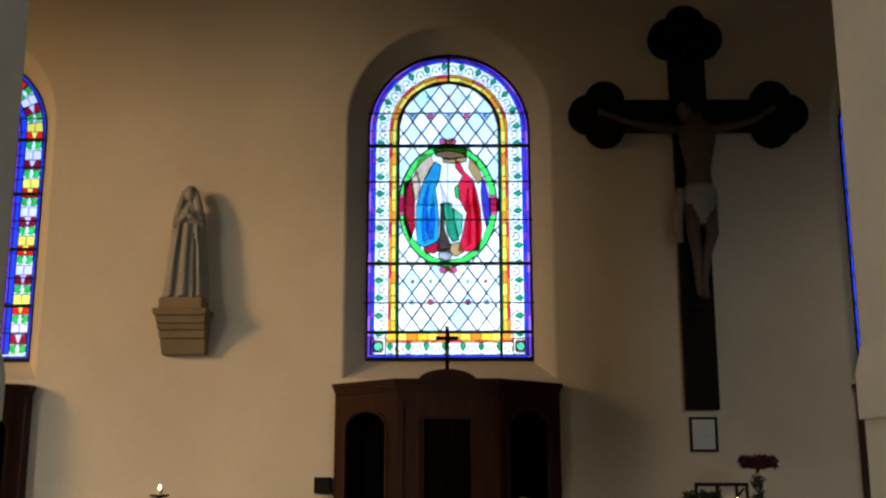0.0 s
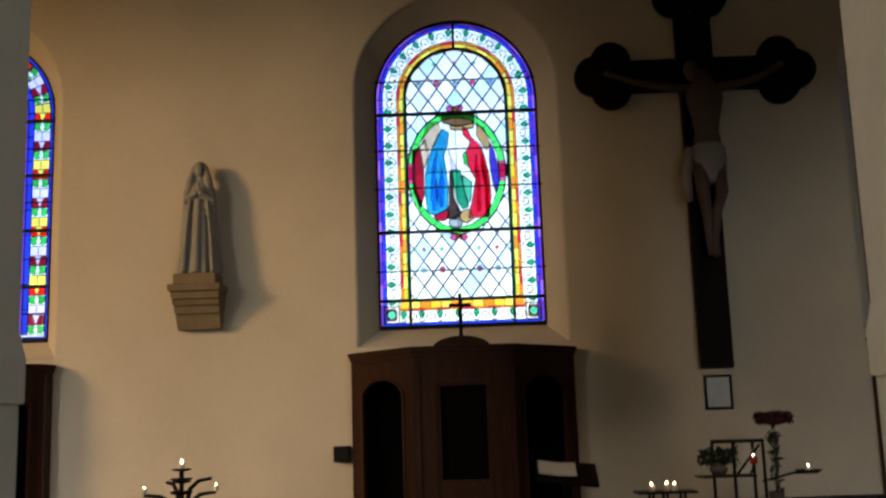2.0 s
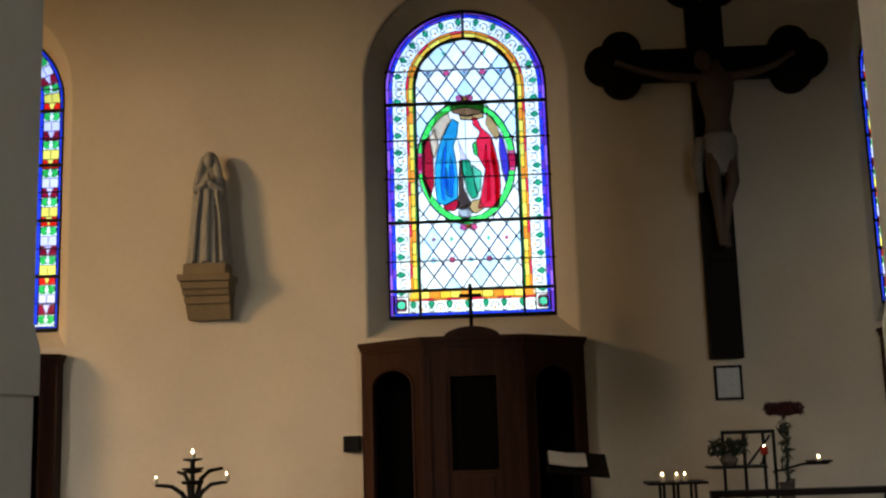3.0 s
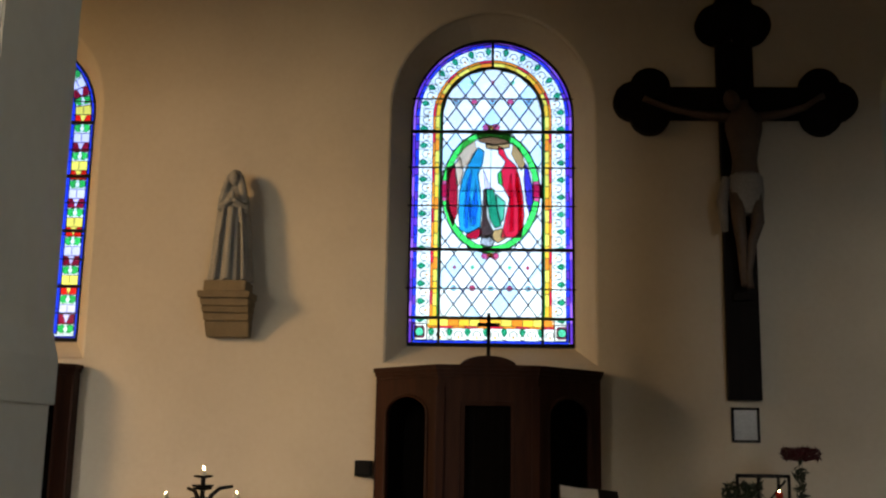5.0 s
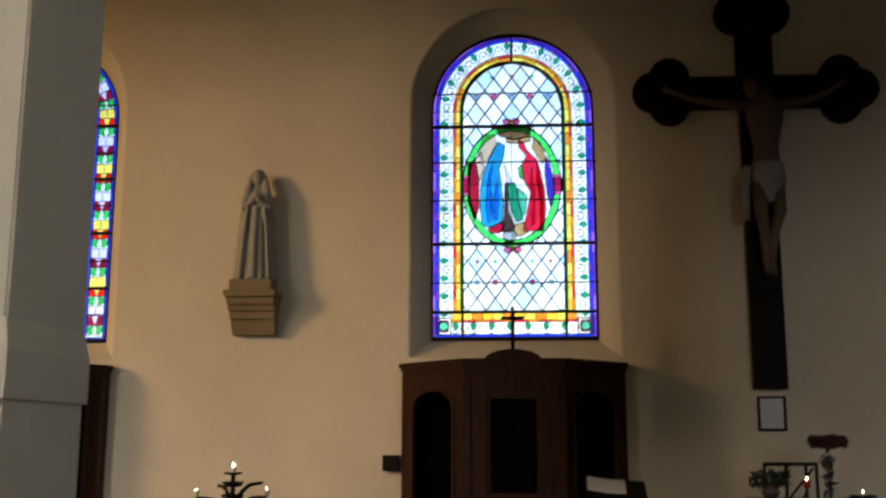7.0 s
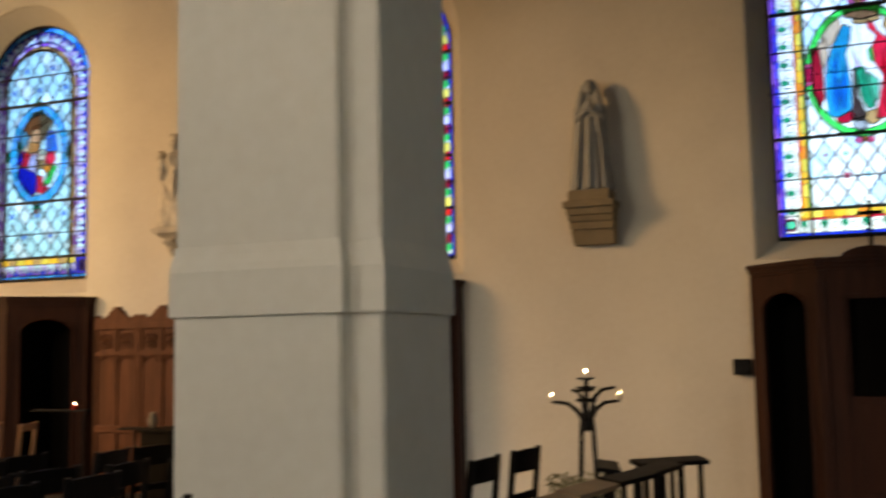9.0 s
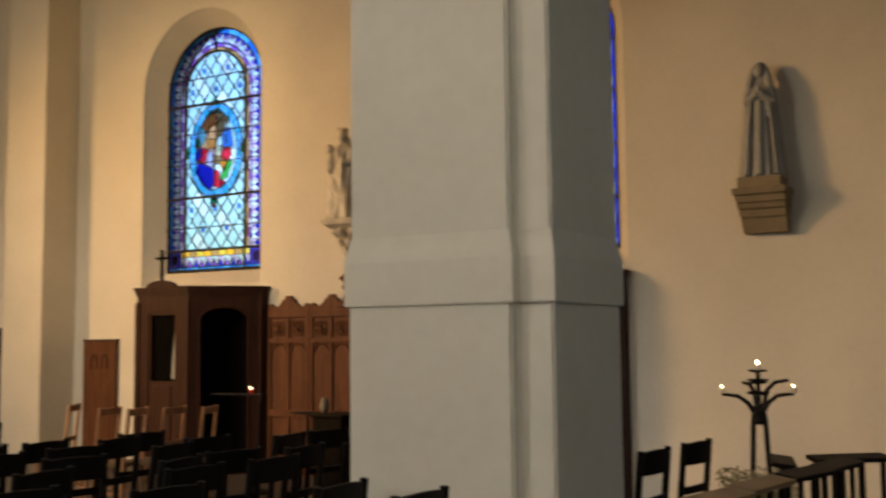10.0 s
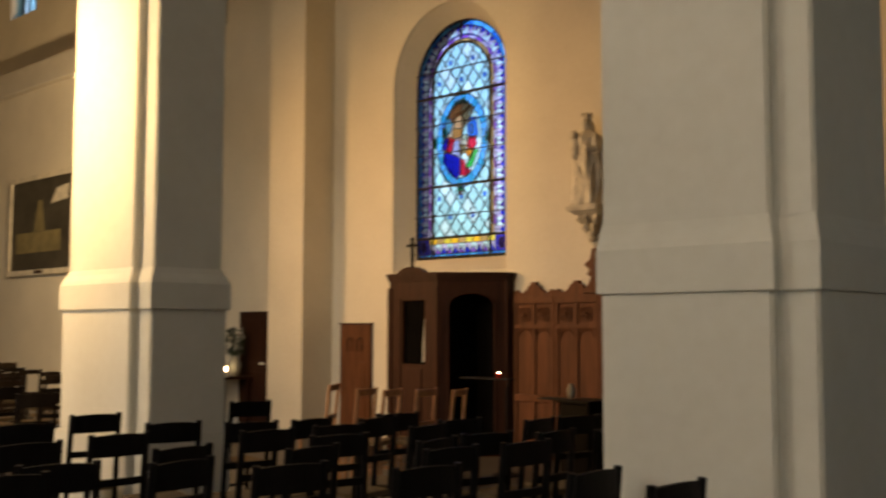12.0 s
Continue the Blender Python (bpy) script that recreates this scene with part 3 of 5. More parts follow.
    for s in (1, -1):
        x0, x1 = sorted((cu + s * 0.405, cu + s * 0.487))
        w.pane("rose_pane", [(x0, cv - 0.065), (x1, cv - 0.065), (x1, cv + 0.065), (x0, cv + 0.065)], "rose", 0.004, 1)
    w.oval_disc(cu, cv, 0.418, 0.55, ["white", "white", "white", "white"])
    for s in (1, -1):
        for dx, r in ((-0.045, 0.034), (0.045, 0.034), (0.0, 0.026)):
            w.pane("flower_pane", [(cu + dx + r * 1.3 * math.cos(k * math.pi / 4), cv + s * (0.635 + abs(dx) * 0.2) + r * math.sin(k * math.pi / 4)) for k in range(8)], "rose" if dx else "yellow", 0.002, 1 if dx else 2)
    K, KY = 1 / 187, 1 / 178
    def shape(pts, colour, layer=2, lead=0.0045):
        w.pane("medallion_pane", [(cu + x * K, cv + y * KY) for x, y in pts], colour, lead, layer)
    # plain robed shapes, blue and red, with a paler one between
    shape([(-23, 77), (-32, 66), (-42, 46), (-52, 20), (-57, -5), (-58, -40), (-55, -70), (-40, -76), (-18, -64), (-16, -30), (-19, 4), (-23, 28), (-15, 48), (-12, 70)], "azure")
    shape([(-34, 40), (-44, 12), (-48, -30), (-46, -66), (-40, -68), (-40, -30), (-36, 6)], "sky", 3, 0.0015)
    shape([(-26, 10), (-34, -20), (-34, -62), (-26, -62), (-22, -24)], "sky", 3, 0.0015)
    shape([(-40, -30), (-37, -10), (-34, -40), (-37, -66)], "cobalt", 3, 0.0015)
    shape([(-44, -76), (-18, -66), (-14, -74), (-24, -86), (-40, -84)], "deep_red")
    shape([(-80, 40), (-66, 46), (-60, 10), (-60, -40), (-68, -64), (-80, -30)], "crimson", 1)
    shape([(-66, 46), (-56, 60), (-50, 34), (-58, 8), (-62, 12)], "flesh", 1)
    shape([(-50, 90), (-30, 92), (-26, 74), (-38, 50), (-52, 40), (-62, 58)], "flesh", 1, 0.002)
    shape([(13, 80), (22, 76), (29, 60), (46, 44), (53, 20), (59, -10), (61, -45), (56, -82), (19, -82), (27, -48), (34, -14), (22, 8), (19, 36), (27, 52), (14, 66)], "red")
    shape([(46, 38), (52, 10), (57, -20), (57, -70), (50, -76), (50, -30), (44, 8)], "deep_red", 3, 0.0015)
    shape([(36, 30), (42, -10), (42, -70), (34, -74), (36, -30), (32, 6)], "rose", 3, 0.0015)
    shape([(62, 50), (68, 40), (75, 10), (78, -16), (70, -40), (64, -16), (60, 20)], "indigo", 1)
    shape([(40, 86), (53, 76), (63, 48), (56, 36), (46, 50), (37, 66)], "tan", 1, 0.002)
    shape([(-9, 3), (6, 3), (12, -30), (20, -62), (8, -66), (-2, -48)], "leaf")
    shape([(10, -6), (27, -20), (24, -50), (18, -58), (12, -32)], "mint")
    shape([(-10, 3), (-14, 40), (-6, 20), (2, 4)], "lilac", 2, 0.002)
    shape([(-13, 2), (-8, 2), (-6, -46), (6, -74), (-4, -84), (-20, -82), (-15, -56)], "dark")
    shape([(6, -70), (22, -66), (28, -84), (14, -92), (2, -84)], "tan")
    shape([(-14, -80), (2, -78), (8, -90), (2, -100), (-12, -100), (-18, -90)], "grey", 3)
    shape([(-27, 102), (36, 102), (34, 86), (4, 82), (-22, 88)], "brown")
    shape([(-10, 84), (4, 81), (34, 86), (34, 78), (12, 74), (-8, 76)], "tan", 1)
    shape([(19, 36), (12, 30), (14, 14), (22, 8)], "green", 2)
    # drapery folds
    for x0, y0, x1, y1 in ((-40, 24, -48, -50), (-28, 20, -30, -64), (38, 30, 30, -78), (50, 10, 50, -78)):
        l = math.hypot(x1 - x0, y1 - y0)
        nx, ny = -(y1 - y0) / l * 0.4, (x1 - x0) / l * 0.4
        prism(w.lead, [(cu + (x0 - nx) * K, cv + (y0 - ny) * KY), (cu + (x1 - nx) * K, cv + (y1 - ny) * KY), (cu + (x1 + nx) * K, cv + (y1 + ny) * KY), (cu + (x0 + nx) * K, cv + (y0 + ny) * KY)], -0.030, -0.026, "y")
    w.finish(0.493, THICK, THIN)


def window_b(name, key):
    w = Window(name, WIN_X[key], "arched stained glass window with deep blue, red and yellow border")
    def over(w, u, v, t, i, h, s):
        tt = t if s > 0 else math.pi - t
        k = i % 6
        up = tt + s * math.pi / 2
        c, d = math.cos(up), math.sin(up)
        for m in (1, -1):
            if k in (0, 3):
                lobe = ((-0.032, 0.003), (-0.016, 0.019), (0.006, 0.022), (0.022, 0.007), (0.042, 0.018), (0.034, 0.076), (-0.012, 0.078), (-0.040, 0.050))
                w.pane("leaf_pane", [(u + p * c - q * m * d, v + p * d + q * m * c) for p, q in lobe], "green", 0.001, 1)
            elif k in (1, 4):
                side = ((0.045, 0.034), (0.045, 0.078), (-0.045, 0.078), (-0.045, 0.002))
                w.pane("wedge_pane", [(u + p * c - q * m * d, v + p * d + q * m * c) for p, q in side], "red" if k == 4 else "crimson", 0.001, 1)
        if k in (2, 5):
            c, d = c * 0.036, d * 0.036
            n = (-d * 0.08, c * 0.08)
            prism(w.lead, [(u - c - n[0], v - d - n[1]), (u + c - n[0], v + d - n[1]), (u + c + n[0], v + d + n[1]), (u - c + n[0], v - d + n[1])], -0.013, -0.008, "y")
    w.band("blue_pane", 0.775, 0.750, 0.05, 0.25, ["blue"])
    w.band("border_pane", 0.750, 0.585, 0.07, 0.094, ["white", "lilac", "lilac", "white", "yellow", "yellow"], 0.003, over)
    w.band("blue_pane", 0.585, 0.53, 0.07, 0.25, ["blue"])
    w.band("violet_pane", 0.53, 0.50, 0.07, 0.25, ["violet"])
    w.strip("blue_pane", -0.775, 0.775, 0.0, 0.05, 0.2, ["blue"])
    cu, cv = 0.0, 1.515
    w.lattice(0.49, 0.07, 0.24, 0.33, ["white", "pale", "cyan"], (cu, cv, 0.44, 0.6))
    w.oval_ring(cu, cv, 0.39, 0.54, 0.44, 0.6, ["red", "yellow"])
    w.oval_disc(cu, cv, 0.39, 0.54, ["azure", "sky", "brown", "tan"])
    w.finish(0.493, (0.53, 1.08, 1.63, 2.18), (0.27, 0.8, 1.36, 1.9, 2.4))


def window_c():
    w = Window("window_3", WIN_X["c"], "arched stained glass window with blue border and pale lattice", WIN_S["c"])
    def over(w, u, v, t, i, h, s):
        tt = t if s > 0 else math.pi - t
        c, d = math.cos(tt), math.sin(tt)
        at = lambda p, q: (u + p * c - q * d, v + p * d + q * c)
        w.pane("wedge_pane", [at(0.064, -0.047), at(0.064, 0.047), at(-0.020, 0.0)], "violet" if i % 2 else "blue", 0.002, 1)
        w.pane("wedge_pane", [at(-0.064, -0.047), at(-0.064, 0.047), at(-0.036, 0.0)], "blue", 0.0015, 1)
    w.band("blue_pane", 0.775, 0.715, 0.07, 0.2, ["sky", "cobalt", "sky"])
    w.band("border_pane", 0.715, 0.585, 0.27, 0.1, ["lilac", "pale"], 0.003, over)
    w.band("filet_pane", 0.585, 0.545, 0.27, 0.12, ["lilac", "purple", "lilac", "purple"], 0.003)
    w.band("amber_pane", 0.545, 0.50, 0.27, 0.13, ["tan", "brown", "tan"], 0.003)
    w.strip("blue_pane", -0.775, 0.775, 0.0, 0.06, 0.13, ["cobalt", "sky"])
    w.strip("border_pane", -0.56, 0.56, 0.06, 0.19, 0.1, ["lilac", "pale"], 0.003)
    for i in range(11):
        x = -0.56 + 1.12 * (i + 0.5) / 11
        w.pane("wedge_pane", [(x - 0.048, 0.065), (x + 0.048, 0.065), (x, 0.165)], "purple" if i % 2 else "blue", 0.003, 1)
    w.strip("amber_pane", -0.56, 0.56, 0.19, 0.26, 0.12, ["amber", "tan", "yellow"])
    for s in (1, -1):
        x0, x1 = sorted((s * 0.56, s * 0.775))
        w.pane("corner_pane", [(x0, 0.06), (x1, 0.06), (x1, 0.26), (x0, 0.26)], "indigo", 0.006)
        c = s * 0.668
        w.pane("corner_pane", [(c + 0.06 * math.cos(k * math.pi / 4), 0.16 + 0.075 * math.sin(k * math.pi / 4)) for k in range(8)], "tan", 0.003, 1)
    cu, cv = 0.0, 1.50
    dx, dz = 0.196, 0.25
    w.lattice(0.49, 0.28, dx, dz, ["aqua", "pale", "aqua", "aqua"], (cu, cv, 0.44, 0.60))
    for r in range(0, 24, 2):
        for c in range(-2, 3):
            x, z = c * dx, 0.28 + r * dz / 2
            if (r // 2 + c) % 2 or ((x - cu) / 0.5) ** 2 + ((z - cv) / 0.68) ** 2 < 1 or abs(x) > 0.43 or z > 2.27 + math.sqrt(max(0, 0.43 ** 2 - x * x)) or z < 0.33:
                continue
            w.pane("flower_pane", [(x + 0.034 * math.cos(k * math.pi / 3), z + 0.042 * math.sin(k * math.pi / 3)) for k in range(6)], "cobalt", 0.002, 1)
    w.oval_ring(cu, cv, 0.335, 0.485, 0.44, 0.60, ["sky", "sky", "azure"], lead=0.003)
    w.oval_disc(cu, cv, 0.335, 0.485, ["aqua", "flesh", "pale", "pale"])
    Q = lambda pts, col, l=2: w.pane("medallion_pane", [(cu + x, cv + y) for x, y in pts], col, 0.004, l)
    # a brown building above, plain robed shapes in blue, red, white and green below
    Q([(-0.34, 0.08), (-0.20, 0.09), (-0.14, 0.22), (-0.24, 0.34), (-0.33, 0.22)], "sky")
    Q([(-0.24, 0.34), (-0.14, 0.22), (-0.08, 0.30), (0.10, 0.36), (0.16, 0.44), (0.05, 0.53), (-0.10, 0.51)], "brown")
    Q([(-0.12, 0.16), (0.02, 0.14), (0.03, 0.36), (-0.10, 0.34)], "flesh", 3)
    Q([(0.02, 0.15), (0.08, 0.16), (0.24, 0.38), (0.16, 0.44), (0.04, 0.36)], "brown", 3)
    Q([(-0.16, 0.02), (0.02, 0.04), (0.06, 0.14), (-0.14, 0.16)], "tan", 3)
    Q([(-0.30, 0.02), (-0.33, 0.14), (-0.28, 0.22), (-0.22, 0.10)], "leaf", 3)
    Q([(0.12, 0.02), (0.30, 0.02), (0.26, 0.26), (0.16, 0.28), (0.11, 0.16)], "cobalt")
    Q([(0.14, 0.22), (0.22, 0.22), (0.22, 0.32), (0.18, 0.36), (0.14, 0.32)], "white", 3)
    Q([(0.17, 0.06), (0.21, 0.06), (0.20, 0.18), (0.17, 0.18)], "white", 3)
    Q([(-0.33, -0.24), (-0.22, -0.40), (-0.08, -0.50), (-0.02, -0.44), (-0.02, -0.22), (-0.16, -0.16), (-0.28, -0.10)], "ultramarine")
    Q([(-0.34, -0.10), (-0.26, -0.12), (-0.20, 0.0), (-0.24, 0.08), (-0.32, 0.06)], "ultramarine")
    Q([(-0.27, -0.12), (-0.16, -0.17), (-0.10, 0.02), (-0.20, 0.06)], "red", 3)
    Q([(-0.16, -0.17), (-0.02, -0.22), (0.04, -0.14), (0.02, 0.02), (-0.10, 0.03)], "lilac", 3)
    Q([(-0.04, -0.06), (0.10, -0.08), (0.12, 0.06), (0.0, 0.05)], "flesh", 3)
    Q([(-0.02, -0.20), (0.10, -0.16), (0.10, -0.08), (-0.02, -0.07)], "tan", 4)
    Q([(0.10, -0.10), (0.20, -0.16), (0.28, -0.08), (0.26, 0.02), (0.14, 0.03)], "red", 3)
    Q([(0.08, -0.18), (0.16, -0.28), (0.22, -0.16), (0.14, -0.08)], "orange", 3)
    Q([(0.08, -0.38), (0.20, -0.36), (0.30, -0.16), (0.22, -0.14), (0.14, -0.24)], "green", 3)
    Q([(-0.02, -0.44), (0.08, -0.48), (0.08, -0.26), (0.0, -0.24)], "red", 3)
    Q([(0.08, -0.48), (0.18, -0.42), (0.14, -0.36), (0.08, -0.38)], "crimson", 3)
    for v in (0.62, -0.62):
        Q([(-0.08, v - 0.04), (0.08, v - 0.04), (0.0, v + 0.08)], "leaf", 3)
    Q([(-0.04, -0.70), (0.04, -0.70), (0.0, -0.64)], "red", 3)
    for s in (1, -1):
        Q([(s * 0.45 - 0.035, -0.06), (s * 0.45 + 0.035, -0.06), (s * 0.45 + 0.035, 0.06), (s * 0.45 - 0.035, 0.06)], "leaf", 3)
    w.finish(0.493, THICK, THIN)


window_a()
window_b("window_2", "b")
window_c()
window_b("window_4", "d")
w = thing("window_5", "high clerestory window with pale leaded glass", "window", pose(-22.95, 6.45, 8.55), kind="structure")
for i in range(4):
    part("pane", B(-0.68 + i * 0.34, -0.66 + i * 0.34 + 0.3, -0.01, 0.0, 0, 2.9), G[("cyan", "pale", "cyan", "white")[i]], w)
    part("mullion", B(-0.70 + i * 0.34, -0.66 + i * 0.34, -0.03, 0.02, 0, 2.9), IRON, w)

# ---------------------------------------------------------------- confessionals
def wall_panel(m, w, h, t, hole=None, arch=0.0):
    """An upright board of width w and height h, with an opening (u0, u1, z0, z1) whose head may be arched."""
    bm = bmesh.new()
    if hole:
        u0, u1, z0, z1 = hole
        box(bm, 0, u0, 0, t, 0, h, m=m)
        box(bm, u1, w, 0, t, 0, h, m=m)
        if z0 > 0:
            box(bm, u0, u1, 0, t, 0, z0, m=m)
        if arch:
            spandrel(bm, u0, u1, z1 - arch, h, 0, t, rise=arch, m=m)
        else:
            box(bm, u0, u1, 0, t, z1, h, m=m)
    else:
        box(bm, 0, w, 0, t, 0, h, m=m)
    return bm


def confessional(cx, door_sheet):
    e = thing("confessional", "dark oak confessional with angled arched side openings and small cross", "confessional", pose(cx, WALL_Y - 0.01, 0), "confessionals along the aisle wall")
    H = 2.10
    fr, bk = -0.74, -0.14
    def side(s):
        a, b = Vector((0.42 * s, fr, 0)), Vector((0.985 * s, bk, 0))
        if s < 0:
            a, b = b, a
        d = (b - a)
        ang = math.degrees(math.atan2(d.y, d.x))
        return pose(a.x, a.y, 0, 0, 0, ang), d.length
    for s in (1, -1):
        m, l = side(s)
        part("side_panel", wall_panel(m, l, H, 0.035, (0.13, l - 0.13, 0.10, 1.95), 0.16), WOOD, e)
        bm = bmesh.new()
        u0, u1, n = 0.13, l - 0.13, 14
        pts = [(u0, 0.1), (u0, 1.79)] + [((u0 + u1) / 2 - (u1 - u0) / 2 * math.cos(math.pi * i / n), 1.79 + 0.16 * math.sin(math.pi * i / n)) for i in range(1, n)] + [(u1, 1.79), (u1, 0.1)]
        tube(bm, [m @ Vector((x, -0.006, z)) for x, z in pts], 0.014, 6)
        part("arch_moulding", bm, WOOD, e)
        part("return_panel", B(s * 0.985 - 0.018, s * 0.985 + 0.018, bk, 0, 0, H), WOOD, e)
    # front with its glazed door
    m = pose(-0.42, fr, 0)
    part("front_panel", wall_panel(m, 0.84, H, 0.035, (0.19, 0.65, 0.08, 1.90)), WOOD, e)
    door = part("door", wall_panel(pose(-0.225, fr + 0.012, 0), 0.45, 1.815, 0.03, (0.03, 0.42, 1.0, 1.78), 0.0), WOOD, e)
    door.location.z = 0.085
    bm = B(-0.15, 0.15, fr - 0.006, fr + 0.012, 0.25, 0.95, 0.008)
    part("door_panel", bm, WOOD, door).location.z = -0.0
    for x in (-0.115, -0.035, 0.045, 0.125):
        part("door_bar", B(x - 0.008, x + 0.008, fr + 0.02, fr + 0.034, 0.99, 1.80), WOOD_BLACK_SHADE, door)
    # added near-black sheet: the dark inside the door put into its colour
    part("door_sheet", B(-0.2, 0.2, fr + 0.07, fr + 0.08, 1.0, 1.85), WOOD_BLACK_SHADE, door, "near-black sheet that stands for the shade behind the door opening")
    if door_sheet:
        bm = bmesh.new()
        prism(bm, [(0.12, 1.03), (0.175, 1.03), (0.195, 1.66), (0.185, 1.66)], fr + 0.03, fr + 0.05, "y")
        part("pale_curtain", bm, STATUE, door, "pale cloth hanging aslant in the door opening")
    for x in (-0.40, 0.40):
        part("pilaster", B(x - 0.035, x + 0.035, fr - 0.022, fr + 0.0, 0.16, 2.02, 0.006), WOOD, e)
    part("base", prism(bmesh.new(), [(-1.0, 0), (-1.0, bk - 0.02), (-0.43, fr - 0.03), (0.43, fr - 0.03), (1.0, bk - 0.02), (1.0, 0)], 0, 0.08), WOOD, e)
    for z0, z1, o in ((2.10, 2.13, 0.012), (2.13, 2.165, 0.025), (2.165, 2.20, 0.04)):
        part("cornice", prism(bmesh.new(), [(-0.99 - o, 0), (-0.99 - o, bk - o * 0.6), (-0.42 - o * 0.5, fr - o), (0.42 + o * 0.5, fr - o), (0.99 + o, bk - o * 0.6), (0.99 + o, 0)], z0, z1), WOOD, e)
    # back board and partitions added, coloured for the shade inside
    part("back_board", B(-0.96, 0.96, -0.03, 0, 0.08, 2.1), WOOD_BLACK_SHADE, e)
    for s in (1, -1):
        part("partition", prism(bmesh.new(), [(s * 0.40, -0.03), (s * 0.40, fr + 0.05), (s * 0.375, fr + 0.05), (s * 0.375, -0.03)], 0.08, 2.1), WOOD_BLACK_SHADE, e)
    n = 16
    pts = [(0.235 * math.cos(math.pi * i / n), 2.20 + 0.078 * math.sin(math.pi * i / n) ** 1.3) for i in range(n + 1)]
    part("pediment", prism(bmesh.new(), pts, fr - 0.05, fr + 0.02, "y"), WOOD, e)
    cross = part("cross", B(-0.016, 0.016, fr - 0.03, fr, 2.27, 2.64, 0.004), WOOD_BLACK_SHADE, e)
    part("cross_arm", B(-0.095, 0.095, fr - 0.029, fr - 0.002, 2.525, 2.555, 0.004), WOOD_BLACK_SHADE, cross)
    return e


confessional(-0.02, False)
confessional(-4.79, False)
confessional(-9.33, True)
confessional(4.68, False)

# ---------------------------------------------------------------- statue and bracket between the windows
def frustum(x0, y0, z0, x1, y1, z1):
    """A block against the wall whose half width and depth grow from (x0, y0) at z0 to (x1, y1) at z1."""
    bm = bmesh.new()
    lo = [bm.verts.new(p) for p in ((-x0, -y0, z0), (x0, -y0, z0), (x0, 0, z0), (-x0, 0, z0))]
    hi = [bm.verts.new(p) for p in ((-x1, -y1, z1), (x1, -y1, z1), (x1, 0, z1), (-x1, 0, z1))]
    bm.faces.new(list(reversed(lo)))
    bm.faces.new(hi)
    for i in range(4):
        bm.faces.new((lo[i], lo[(i + 1) % 4], hi[(i + 1) % 4], hi[i]))
    bmesh.ops.bevel(bm, geom=list(bm.edges), offset=0.006, segments=2, affect="EDGES")
    return bm


def bracket(cx, z0, label):
    """Moulded stone corbel: courses that step out towards the slab."""
    e = thing("wall_bracket", label, "bracket", pose(cx, WALL_Y - 0.002, z0))
    for x0, y0, a, x1, y1, b in ((0.198, 0.10, 0.0, 0.206, 0.16, 0.135), (0.206, 0.185, 0.140, 0.213, 0.205, 0.205),
                                 (0.213, 0.225, 0.211, 0.219, 0.25, 0.262), (0.219, 0.265, 0.268, 0.225, 0.285, 0.335)):
        part("course", frustum(x0, y0, a, x1, y1, b), BRACKET, e)
    part("core", frustum(0.19, 0.09, 0.01, 0.21, 0.26, 0.35), BRACKET, e)
    part("top_slab", frustum(0.236, 0.32, 0.335, 0.242, 0.335, 0.395), BRACKET, e)
    part("plinth", frustum(0.195, 0.30, 0.395, 0.192, 0.295, 0.497), BRACKET, e)
    return e


def blob_at(bm, c, size, turn=(0, 0, 0), n=14):
    bmesh.ops.create_uvsphere(bm, u_segments=n, v_segments=n - 4, radius=1.0, matrix=Matrix.LocRotScale(c, Euler(turn), size))


def fused(bm, name, material, voxel):
    """The pieces of a carving melted into one skin."""
    o = mesh_ob(name, bm, material, True)
    rm = o.modifiers.new("skin", "REMESH")
    rm.mode, rm.voxel_size, rm.use_smooth_shade = "VOXEL", voxel, True
    sm = o.modifiers.new("soften", "SMOOTH")
    sm.factor, sm.iterations = 0.5, 2
    return o


def gap(a, c, w):
    """1 at the angle c, falling to 0 at w to either side."""
    d = abs((a - c + math.pi) % (2 * math.pi) - math.pi) / w
    return max(0.0, 1 - d * d)


